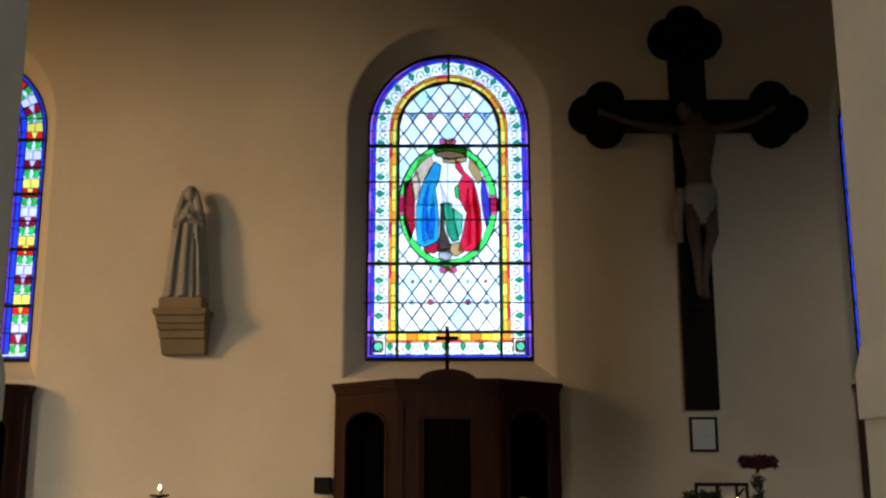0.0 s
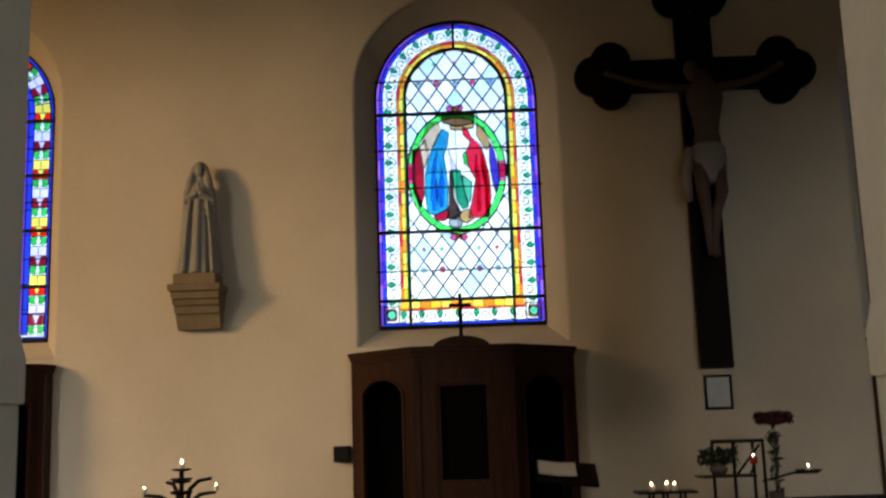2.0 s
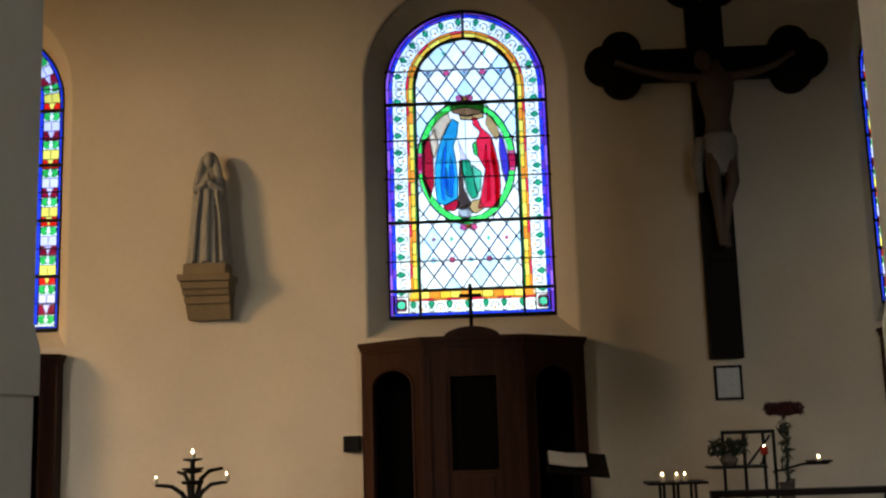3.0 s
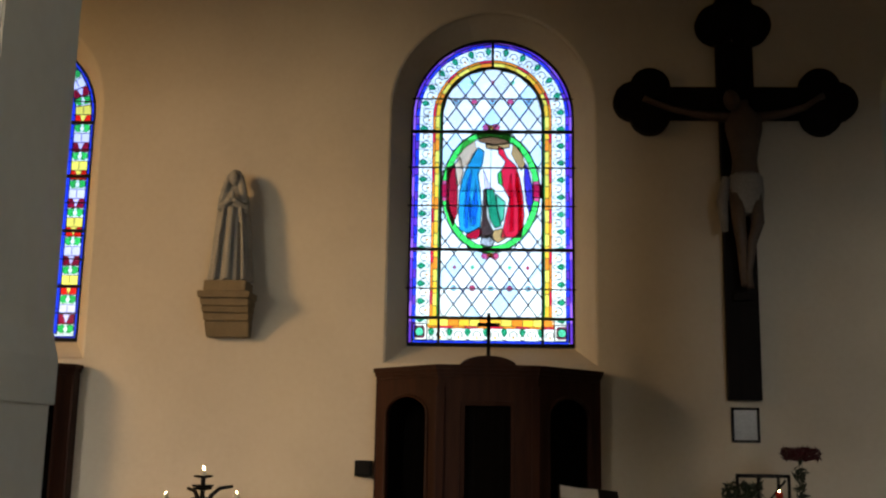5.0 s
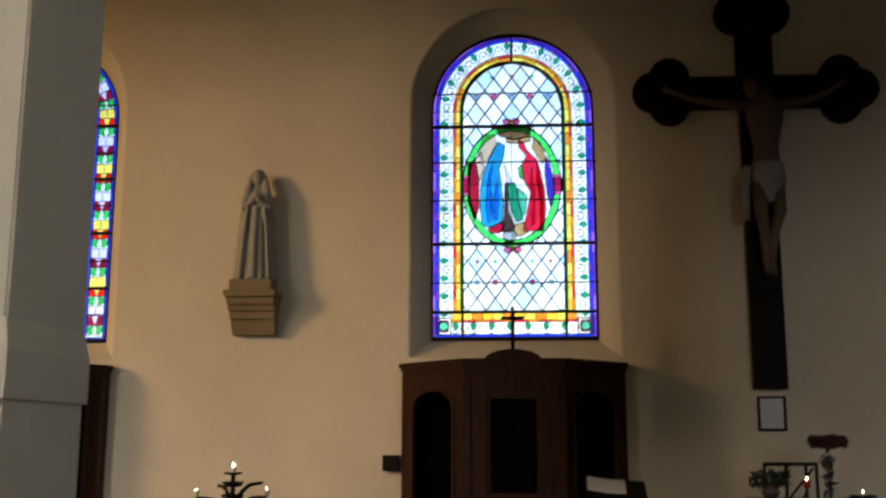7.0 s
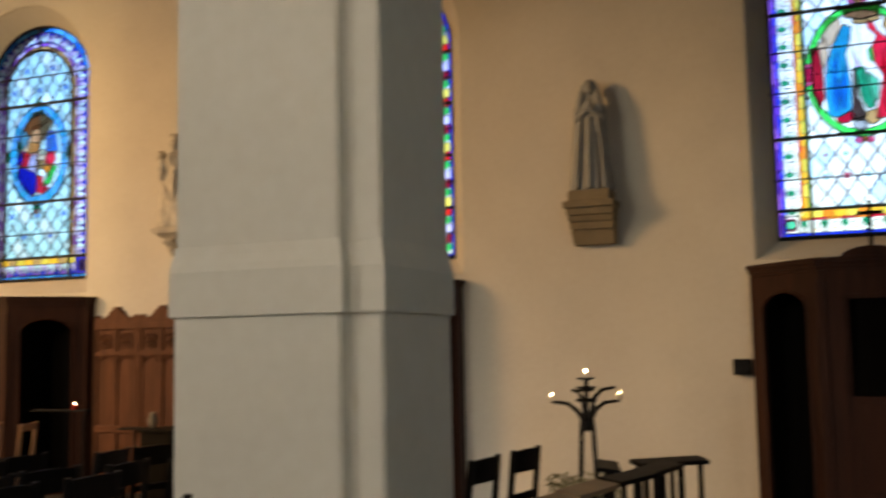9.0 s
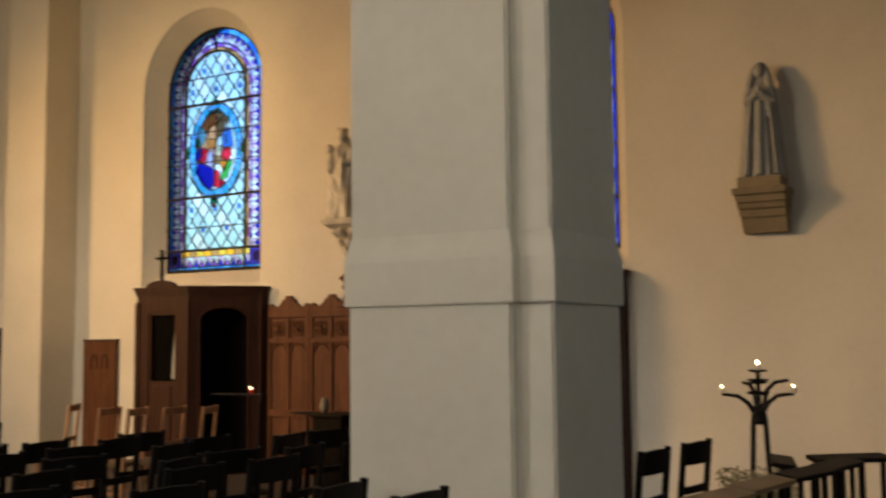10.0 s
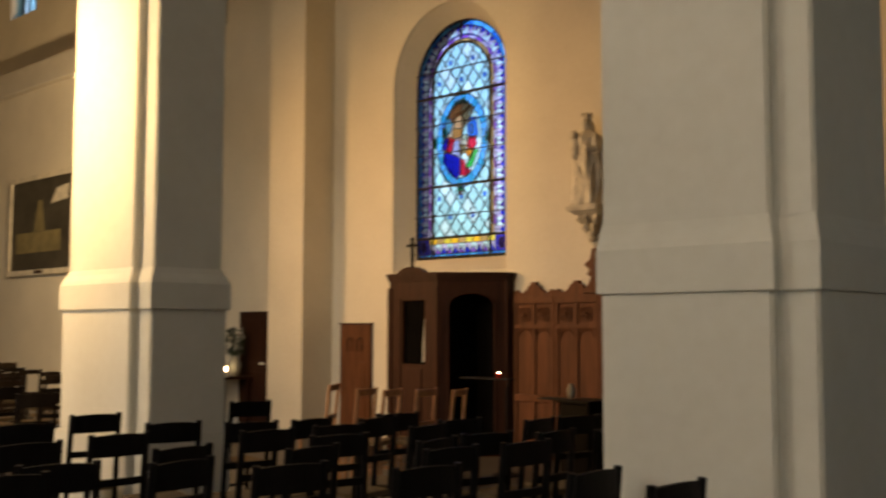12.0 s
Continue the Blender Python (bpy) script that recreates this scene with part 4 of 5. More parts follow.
def robed_statue(cx, cy, z0, h, material, label, turn=0.0):
    """A standing veiled figure, hands joined, the mantle open over a long tunic; one carved mesh."""
    bm = bmesh.new()
    front = -math.pi / 2
    def folds(a, z):
        f = max(0.0, 1 - z / (0.74 * h))
        deep = 0.0 if z > 0.66 * h else 0.20
        r = 1 - deep * (gap(a, front - 0.50, 0.24) + gap(a, front + 0.62, 0.26))
        r -= 0.09 * f * (gap(a, front - 0.12, 0.10) + gap(a, front + 0.20, 0.10))
        return r + 0.05 * f * math.sin(9 * a + 0.6)
    prof = [(0.200, 0.0), (0.205, 0.02), (0.196, 0.08), (0.184, 0.22), (0.172, 0.36), (0.162, 0.48), (0.152, 0.58), (0.146, 0.65), (0.138, 0.71), (0.122, 0.755), (0.096, 0.79), (0.070, 0.82), (0.06, 0.84)]
    lathe(bm, [(r * h / 1.04, z * h) for r, z in prof], 72, 0, 0, 1.0, 0.62, folds)
    k = h / 1.04
    # head and the veil that falls to the shoulders
    blob_at(bm, (0, -0.022 * k, 0.905 * h), (0.048 * k, 0.052 * k, 0.066 * k))
    blob_at(bm, (0, 0.012 * k, 0.915 * h), (0.070 * k, 0.062 * k, 0.086 * k))
    for s in (1, -1):
        tube(bm, [(s * 0.048 * k, -0.01 * k, 0.94 * h), (s * 0.066 * k, -0.022 * k, 0.87 * h), (s * 0.082 * k, -0.04 * k, 0.79 * h), (s * 0.100 * k, -0.05 * k, 0.70 * h)], [0.026 * k, 0.032 * k, 0.038 * k, 0.03 * k], 10)
        tube(bm, [(s * 0.100 * k, -0.02, 0.74 * h), (s * 0.104 * k, -0.065 * k, 0.635 * h), (s * 0.012 * k, -0.118 * k, 0.70 * h)], [0.040 * k, 0.044 * k, 0.026 * k], 10)
        tube(bm, [(s * 0.075 * k, -0.092 * k, 0.63 * h), (s * 0.105 * k, -0.098 * k, 0.36 * h), (s * 0.128 * k, -0.104 * k, 0.01)], [0.014 * k, 0.018 * k, 0.024 * k], 8)
    blob_at(bm, (0, -0.122 * k, 0.735 * h), (0.022 * k, 0.022 * k, 0.048 * k), (0.3, 0, 0))
    tube(bm, [(0.0, -0.085 * k, 0.64 * h), (-0.01 * k, -0.098 * k, 0.3 * h), (-0.012 * k, -0.108 * k, 0.01)], [0.03 * k, 0.036 * k, 0.042 * k], 8)
    o = fused(bm, "statue", material, 0.008)
    o.matrix_world = pose(cx, cy, z0, 0, 0, turn)
    return tagged(o, label, "statue")


def group_statue(cx, cy, z0, h, material, label):
    """A crowned standing figure with a small one on its arm; one carved mesh."""
    bm = bmesh.new()
    def folds(a, z):
        return 1 + 0.10 * math.sin(6 * a + 5 * z) + 0.05 * math.sin(11 * a - 9 * z)
    prof = [(0.150, 0.0), (0.156, 0.03), (0.150, 0.15), (0.138, 0.32), (0.130, 0.45), (0.118, 0.56), (0.126, 0.66), (0.128, 0.72), (0.098, 0.77), (0.055, 0.80), (0.045, 0.83)]
    lathe(bm, [(r * 1.2 * h, z * h) for r, z in prof], 48, 0, 0, 1.0, 0.85, folds)
    blob_at(bm, (0.0, -0.02, 0.875 * h), (0.058 * h, 0.062 * h, 0.075 * h))
    blob_at(bm, (0.0, 0.02, 0.84 * h), (0.082 * h, 0.055 * h, 0.10 * h))
    blob_at(bm, (0.0, -0.005, 0.945 * h), (0.060 * h, 0.060 * h, 0.035 * h))
    for i in range(6):
        a = i * math.pi / 3
        blob_at(bm, (0.05 * h * math.cos(a), -0.005 + 0.05 * h * math.sin(a), 0.975 * h), (0.020 * h, 0.020 * h, 0.032 * h), n=8)
    # the small figure, the arms and a thrown fold
    blob_at(bm, (-0.085 * h, -0.10 * h, 0.62 * h), (0.068 * h, 0.07 * h, 0.11 * h))
    blob_at(bm, (-0.095 * h, -0.12 * h, 0.755 * h), (0.048 * h, 0.048 * h, 0.056 * h))
    tube(bm, [(-0.10 * h, 0, 0.72 * h), (-0.13 * h, -0.05 * h, 0.57 * h), (-0.06 * h, -0.14 * h, 0.52 * h)], [0.05 * h, 0.052 * h, 0.04 * h], 10)
    tube(bm, [(0.10 * h, 0, 0.72 * h), (0.135 * h, -0.05 * h, 0.59 * h), (0.06 * h, -0.14 * h, 0.60 * h)], [0.05 * h, 0.050 * h, 0.036 * h], 10)
    tube(bm, [(-0.12 * h, -0.06 * h, 0.50 * h), (-0.03 * h, -0.12 * h, 0.36 * h), (0.10 * h, -0.09 * h, 0.14 * h)], [0.05 * h, 0.045 * h, 0.035 * h], 8)
    tube(bm, [(-0.10 * h, -0.06 * h, 0.44 * h), (-0.11 * h, -0.08 * h, 0.2 * h), (-0.13 * h, -0.07 * h, 0.02 * h)], [0.04 * h, 0.04 * h, 0.045 * h], 8)
    o = fused(bm, "statue", material, 0.009)
    o.matrix_world = pose(cx, cy, z0)
    return tagged(o, label, "statue")


def carved_console(cx, z0, z1, material, label):
    """A console with a moulded slab over three tiers of curled leaves and a hanging boss."""
    e = thing("wall_console", label, "bracket", pose(cx, WALL_Y - 0.002, z0))
    h = z1 - z0
    part("top_slab", frustum(0.20, 0.34, h * 0.86, 0.22, 0.37, h), material, e)
    part("neck", frustum(0.15, 0.25, h * 0.76, 0.19, 0.32, h * 0.87), material, e)
    part("bell", frustum(0.05, 0.08, h * 0.14, 0.14, 0.24, h * 0.78), material, e)
    for z, r, n in ((0.66, 0.17, 5), (0.44, 0.125, 4), (0.24, 0.085, 3)):
        for i in range(n):
            a = math.pi * (0.08 + 0.84 * i / (n - 1))
            x, y = r * math.cos(a), -0.06 - r * 1.15 * math.sin(a)
            part("leaf", tube(bmesh.new(), [(x * 0.7, y * 0.7, h * (z - 0.16)), (x, y, h * z), (x * 1.22, y * 1.12, h * (z + 0.06)), (x * 1.28, y * 1.14, h * (z - 0.01))], [0.016, 0.036, 0.03, 0.016], 8), material, e, smooth=True)
    bm = bmesh.new()
    blob_at(bm, (0, -0.06, h * 0.08), (0.055, 0.055, 0.06))
    part("boss", bm, material, e, smooth=True)
    return e


bracket(-2.415, 2.475, "stepped tan stone wall bracket")
robed_statue(-2.40, WALL_Y - 0.165, 2.972, 1.075, STATUE, "grey plaster statue of a veiled figure on a bracket", 6)
carved_console(-7.07, 2.46, 2.90, STATUE_WARM, "carved pale stone wall console with curled leaves")
group_statue(-7.08, WALL_Y - 0.2, 2.90, 1.06, STATUE_WARM, "pale stone crowned statue on a carved console")

# ---------------------------------------------------------------- crucifix
CX, CY = 2.285, WALL_Y - 0.01
cru = thing("crucifix", "large dark wooden crucifix with trefoil ends and a painted figure", "crucifix", pose(CX, CY, 0))
part("upright", B(-0.155, 0.14, -0.09, 0, 1.97, 4.60, 0.008), CROSS_WOOD, cru)
part("upright", B(-0.17, 0.17, -0.09, 0, 4.60, 5.35, 0.008), CROSS_WOOD, cru)
part("crossbar", B(-0.72, 0.72, -0.085, 0, 4.585, 4.895, 0.008), CROSS_WOOD, cru)


def trefoil(x, z, turn, r=0.19):
    bm = bmesh.new()
    for a in (0, 90, -90):
        t = radians(a + turn)
        c = (x + 0.155 * math.cos(t), z + 0.135 * math.sin(t))
        prism(bm, [(c[0] + r * math.cos(2 * math.pi * i / 24), c[1] + r * math.sin(2 * math.pi * i / 24)) for i in range(24)], -0.092 - 0.001 * (a == 0), 0.0, "y")
    part("trefoil_end", bm, CROSS_WOOD, cru)


trefoil(-0.80, 4.755, 180)
trefoil(0.785, 4.755, 0)
trefoil(0.0, 5.52, 90, 0.2)
bm = bmesh.new()
yb = -0.20
lathe(bm, [(0.09, 3.80), (0.135, 3.88), (0.128, 4.02), (0.112, 4.14), (0.135, 4.28), (0.172, 4.44), (0.168, 4.55), (0.09, 4.63), (0.055, 4.68), (0.05, 4.72)], 18, 0.03, yb, 1.0, 0.6)
bmesh.ops.create_uvsphere(bm, u_segments=14, v_segments=10, radius=0.088, matrix=Matrix.LocRotScale((-0.085, yb - 0.06, 4.70), Euler((0.35, -0.35, 0)), (0.82, 0.95, 1.15)))
tube(bm, [(-0.10, yb, 4.55), (-0.40, yb + 0.03, 4.60), (-0.62, yb + 0.06, 4.66), (-0.80, yb + 0.08, 4.74), (-0.87, yb + 0.08, 4.77)], [0.050, 0.036, 0.030, 0.025, 0.030], 10)
tube(bm, [(0.14, yb, 4.55), (0.42, yb + 0.03, 4.61), (0.62, yb + 0.06, 4.68), (0.73, yb + 0.08, 4.76), (0.80, yb + 0.08, 4.80)], [0.050, 0.036, 0.030, 0.025, 0.030], 10)
tube(bm, [(-0.05, yb, 3.86), (-0.06, yb - 0.07, 3.55), (-0.035, yb - 0.04, 3.38), (-0.02, yb - 0.01, 3.12), (-0.02, yb - 0.05, 2.98)], [0.075, 0.062, 0.048, 0.036, 0.034], 12)
tube(bm, [(0.10, yb, 3.86), (0.11, yb - 0.06, 3.55), (0.06, yb - 0.04, 3.38), (0.02, yb - 0.02, 3.12), (0.02, yb - 0.07, 2.96)], [0.075, 0.060, 0.046, 0.036, 0.034], 12)
nf = len(bm.faces)
def wrap(a, z):
    return 1 + 0.05 * math.sin(9 * a + 6 * z)
lathe(bm, [(0.125, 3.64), (0.150, 3.72), (0.158, 3.85), (0.150, 3.98), (0.12, 4.02)], 20, 0.03, yb, 1.0, 0.68, wrap)
tube(bm, [(-0.14, yb, 3.98), (-0.19, yb, 3.75), (-0.17, yb, 3.48)], [0.045, 0.055, 0.03], 8)
bm.faces.ensure_lookup_table()
for f in list(bm.faces)[nf:]:
    f.material_index = 1
fig = part("figure", bm, FLESH, cru, "painted carved figure with a white cloth", True)
fig.data.materials.append(CLOTH)
part("foot_block", B(-0.10, 0.10, -0.16, -0.09, 2.86, 2.93, 0.006), CROSS_WOOD, cru)

# framed sheet under the crucifix
fr = thing("picture_frame", "thin black frame with a white sheet", "picture frame", pose(2.285, WALL_Y - 0.004, 1.60))
part("sheet", B(-0.105, 0.105, -0.012, 0, 0.02, 0.29), SHEET, fr)
for a in ((-0.125, -0.103, 0.0, 0.31), (0.103, 0.125, 0.0, 0.31), (-0.103, 0.103, 0.0, 0.022), (-0.103, 0.103, 0.288, 0.31)):
    part("frame_bar", B(a[0], a[1], -0.022, 0, a[2], a[3], 0.003), BLACK, fr)

bx = thing("wall_box", "small black box on the wall beside the confessional", "wall box", pose(-1.13, WALL_Y - 0.002, 1.245))
part("case", B(-0.075, 0.075, -0.08, 0, 0, 0.14, 0.008), BLACK, bx)
part("grille", B(-0.055, 0.055, -0.086, -0.079, 0.02, 0.12, 0.003), IRON, bx)

# ---------------------------------------------------------------- candles
def candle(x, y, z, h=0.05, r=0.02, lit=True, glass=None, label="short white candle", k=0.62):
    e = thing("candle", label + (" with a flame" if lit else ", unlit"), "candle", pose(x, y, z))
    part("wax", lathe(bmesh.new(), [(r, 0), (r, h * 0.9), (r * 0.9, h), (r * 0.3, h * 0.98)], 12), WAX if not glass else glass, e, smooth=True)
    if lit:
        part("flame", lathe(bmesh.new(), [(0.002, h), (0.006 * k, h + 0.010 * k), (0.007 * k, h + 0.017 * k), (0.004 * k, h + 0.024 * k), (0.001, h + 0.033 * k)], 10), FLAME, e, smooth=True)
    return e


SX, SY = -2.165, 4.42
st = thing("candle_stand", "black wrought iron candle stand with curved arms and dishes", "candle stand", pose(SX, SY, 0))
for s in (1, -1):
    part("post", tube(bmesh.new(), [(s * 0.09, 0, 0.0), (s * 0.065, 0, 0.45), (s * 0.045, 0, 0.90), (s * 0.02, 0, 1.0)], 0.020, 8), IRON, st)
part("knot", lathe(bmesh.new(), [(0.03, 0.86), (0.06, 0.89), (0.06, 0.94), (0.03, 0.97)], 12), IRON, st)
part("stem", tube(bmesh.new(), [(0, 0, 0.9), (0, 0, 1.28)], 0.018, 8), IRON, st)
part("foot", lathe(bmesh.new(), [(0.2, 0.0), (0.2, 0.02), (0.06, 0.06)], 20), IRON, st)
DISH = [(0.0, 0.0, 1.265, 0.075), (-0.27, -0.04, 1.09, 0.085), (0.27, -0.04, 1.10, 0.085), (-0.14, 0.1, 1.175, 0.075), (0.20, 0.12, 1.195, 0.085)]
for x, y, z, r in DISH:
    if x:
        part("arm", tube(bmesh.new(), [(x * 0.1, y * 0.1, 0.94), (x * 0.28, y * 0.3, z - 0.07), (x * 0.55, y * 0.6, z - 0.015), (x, y, z)], [0.02, 0.018, 0.015, 0.012], 8), IRON, st)
    part("dish", lathe(bmesh.new(), [(0.02, z - 0.01), (r * 0.9, z), (r, z + 0.012), (r * 0.9, z + 0.012), (r * 0.8, z + 0.005)], 18), IRON, st)
for i, (x, y, z, r) in enumerate(DISH[:3]):
    candle(SX + x, SY + y, z + 0.006, 0.045, 0.022, k=0.9 if i == 0 else 0.5)


def leaves(name, label, category, x, y, z, n, rx, ry, rz, size, material, seed, up=0.0):
    rnd = random.Random(seed)
    bm = bmesh.new()
    for i in range(n):
        a, r = rnd.uniform(0, 2 * math.pi), math.sqrt(rnd.random())
        c = Vector((rx * r * math.cos(a), ry * r * math.sin(a), rz * rnd.uniform(0, 1)))
        q = Euler((rnd.uniform(-1.2, 1.2), rnd.uniform(-1.2, 1.2), rnd.uniform(0, 6.3))).to_matrix()
        s = size * rnd.uniform(0.6, 1.3)
        vs = [bm.verts.new(c + q @ Vector(p)) for p in ((-s, 0, 0), (-0.1 * s, 0.3 * s, 0.1 * s), (s, 0, -0.1 * s), (-0.1 * s, -0.3 * s, 0.1 * s))]
        bm.faces.new(vs[:3])
        bm.faces.new((vs[0], vs[2], vs[3]))
        if i % 4 == 0:
            tube(bm, [(0, 0, -0.02), c], 0.003, 4)
    o = mesh_ob(name, bm, material)
    o.matrix_world = pose(x, y, z)
    return tagged(o, label, category)


def pot(x, y, z, r, h, label, m=None):
    e = thing("vase", label, "vase", pose(x, y, z))
    part("body", lathe(bmesh.new(), [(r * 0.6, 0), (r * 0.95, h * 0.35), (r, h * 0.6), (r * 0.6, h * 0.9), (r * 0.7, h), (r * 0.6, h * 0.98)], 18), m or CERAMIC, e, smooth=True)
    return e


pot(-2.12, 4.12, 0.0, 0.12, 0.36, "dark glazed floor vase below the candle stand")
leaves("dried_bouquet", "pale dried flowers at the foot of the candle stand", "flowers", -2.12, 4.12, 0.34, 320, 0.30, 0.22, 0.22, 0.035, LEAF_PALE, 5)

# ---------------------------------------------------------------- candle corner under the crucifix
tb = thing("votive_table", "small dark iron votive candle table", "table", pose(1.565, 5.0, 0))
part("tabletop", B(-0.235, 0.235, -0.14, 0.14, 0.945, 0.965, 0.004), IRON, tb)
for x in (-0.11, 0.0, 0.14):
    for y in (-0.09, 0.09):
        part("leg", tube(bmesh.new(), [(x, y, 0), (x, y, 0.945)], 0.012, 6), IRON, tb)
for x in (1.46, 1.575, 1.64):
    candle(x, 4.98, 0.965, 0.05, 0.02)
rk = thing("candle_rack", "black iron candle rack with upper rail and tray", "candle rack", pose(2.2, 5.2, 0))
part("tray", B(-0.32, 0.13, -0.13, 0.13, 1.045, 1.06, 0.003), IRON, rk)
part("top_rail", B(-0.20, 0.235, -0.015, 0.015, 1.315, 1.345, 0.003), IRON, rk)
for x in (-0.19, -0.02, 0.14, 0.225):
    part("post", tube(bmesh.new(), [(x, 0, 0), (x, 0, 1.32)], 0.013, 6), IRON, rk)
part("brace", tube(bmesh.new(), [(-0.14, 0, 1.06), (0.0, 0, 1.32)], 0.010, 6), IRON, rk)
part("brace", tube(bmesh.new(), [(0.0, 0, 1.06), (0.2, 0, 1.30)], 0.010, 6), IRON, rk)
part("arm", tube(bmesh.new(), [(0.2, 0, 1.0), (0.45, 0, 1.06), (0.66, 0, 1.06)], 0.010, 6), IRON, rk)
part("dish", lathe(bmesh.new(), [(0.02, 1.06), (0.10, 1.07), (0.11, 1.085), (0.09, 1.08)], 16, 0.58, 0.0), IRON, rk)
candle(2.78, 5.2, 1.078, 0.03, 0.02)
rv = candle(2.31, 5.08, 1.15, 0.06, 0.03, True, RED_GLASS, "red glass votive light")
part("holder", tube(bmesh.new(), [(0.0, 0, 0), (0, 0.06, -0.06), (0, 0.12, -0.08)], 0.01, 6), IRON, rv)
pot(2.05, 5.2, 1.06, 0.075, 0.10, "small dark plant pot on the candle rack")
leaves("pot_plant", "dark green leafy plant on the candle rack", "plant", 2.05, 5.2, 1.15, 120, 0.16, 0.12, 0.12, 0.045, LEAF, 11)
pot(2.49, 5.14, 0.0, 0.09, 0.92, "tall dark vase beside the candle rack")
leaves("bouquet", "bunch of dark red flowers in a tall vase", "flowers", 2.51, 5.14, 1.47, 420, 0.155, 0.13, 0.085, 0.03, RED_PETAL, 12)
leaves("foliage", "green stems and leaves below red flowers", "plant", 2.50, 5.14, 0.9, 46, 0.035, 0.035, 0.56, 0.06, LEAF, 13)

rail = thing("low_railing", "low dark wooden railing, pale pointed boards standing for its bright gaps", "railing", pose(2.9, 4.6, 0))
part("top_rail", B(-1.15, 1.6, -0.05, 0.05, 0.86, 0.91, 0.008), CHAIR_DARK, rail)
part("bottom_rail", B(-1.15, 1.6, -0.03, 0.03, 0.10, 0.16, 0.006), CHAIR_DARK, rail)
# pale pointed boards stand for the bright gaps between dark slats
for i in range(20):
    x = -1.05 + i * 0.135
    part("slat", prism(bmesh.new(), [(x - 0.032, 0.16), (x + 0.032, 0.16), (x + 0.032, 0.70), (x, 0.79), (x - 0.032, 0.70)], 0.006, 0.022, "y"), WHITE_PAINT, rail)
for x in (-1.12, 0.2, 1.57):
    part("post", B(x - 0.035, x + 0.035, -0.035, 0.035, 0, 0.86, 0.005), CHAIR_DARK, rail)

lec = thing("book_stand", "dark wooden book stand beside the confessional", "lectern", pose(0.78, 4.9, 0))
part("post", B(-0.03, 0.03, -0.03, 0.03, 0.03, 1.08, 0.006), CHAIR_DARK, lec)
part("foot", B(-0.2, 0.2, -0.15, 0.15, 0, 0.04, 0.008), CHAIR_DARK, lec)
part("sloping_top", box(bmesh.new(), -0.24, 0.24, -0.2, 0.2, -0.012, 0.012, 0.004, m=pose(0.0, 0, 1.13, 22, 6, 0)), CHAIR_DARK, lec)
bk = thing("open_book", "open book with white pages on the stand", "book", pose(0.70, 4.87, 1.155, 22, 6, 0))
for s in (1, -1):
    part("page_block", box(bmesh.new(), min(0, s * 0.15), max(0, s * 0.15), -0.11, 0.11, 0, 0.02, 0.004, m=pose(0, 0, 0, 0, -s * 4, 0)), PAPER, bk)

# ---------------------------------------------------------------- carved panels, doors and shrine of the further bays
cp = thing("carved_panelling", "carved oak wall panelling with gothic crest and finials", "panelling", pose(-7.05, WALL_Y - 0.005, 0))
for i in range(4):
    x0 = -1.245 + i * 0.625
    x1 = x0 + 0.615
    b = part("panel_board", B(x0, x1, -0.035, 0, 0.0, 1.88), WOOD_MID, cp)
    for a, c in ((x0, x0 + 0.045), (x1 - 0.045, x1), ((x0 + x1) / 2 - 0.022, (x0 + x1) / 2 + 0.022)):
        part("stile", B(a, c, -0.06, -0.034, 0.1, 1.88, 0.005), WOOD_MID, b)
    for a, c in ((0.0, 0.14), (0.66, 0.74), (1.52, 1.57), (1.82, 1.90)):
        part("rail", B(x0, x1, -0.066, -0.03, a, c, 0.006), WOOD_MID, b)
    for k in (0.27, 0.73):
        cxk = x0 + 0.615 * k
        bm = bmesh.new()
        for t in range(4):
            q = math.pi / 2 * t + math.pi / 4
            tube(bm, [(cxk + 0.042 * math.cos(q) + 0.04 * math.cos(u * math.pi / 6), -0.048, 1.69 + 0.05 * math.sin(q) + 0.045 * math.sin(u * math.pi / 6)) for u in range(13)], 0.010, 5)
        part("quatrefoil", bm, WOOD_MID, b)
        part("boss", lathe(bmesh.new(), [(0.02, -0.02), (0.03, 0.0), (0.015, 0.03)], 10), WOOD_MID, b).matrix_local = pose(cxk, -0.05, 1.69, 90)
        bm = bmesh.new()
        tube(bm, [(cxk + 0.11 * math.cos(math.pi * u / 10), -0.048, 1.40 + 0.11 * math.sin(math.pi * u / 10)) for u in range(11)], 0.010, 5)
        part("tracery_arch", bm, WOOD_MID, b)
    xm = (x0 + x1) / 2
    crest = [(x0 - 0.005, 1.90), (x1 + 0.005, 1.90), (x1, 1.965), (x1 - 0.05, 1.985), (x1 - 0.09, 1.945), (xm + 0.16, 1.95), (xm + 0.10, 1.995), (xm + 0.085, 2.03), (xm + 0.05, 2.035), (xm + 0.035, 2.075),
             (xm - 0.035, 2.075), (xm - 0.05, 2.035), (xm - 0.085, 2.03), (xm - 0.10, 1.995), (xm - 0.16, 1.95), (x0 + 0.09, 1.945), (x0 + 0.05, 1.985), (x0, 1.965)]
    part("crest", prism(bmesh.new(), crest, -0.055, -0.005, "y"), WOOD_MID, b)
fin = [(-0.20, 1.93), (0.20, 1.93), (0.12, 2.02), (0.08, 2.10), (0.13, 2.14), (0.10, 2.19), (0.17, 2.25), (0.09, 2.31), (0.06, 2.43), (-0.06, 2.43), (-0.09, 2.31), (-0.17, 2.25), (-0.10, 2.19), (-0.13, 2.14), (-0.08, 2.10), (-0.12, 2.02)]
part("finial", prism(bmesh.new(), fin, -0.09, -0.006, "y"), WOOD_MID, cp)

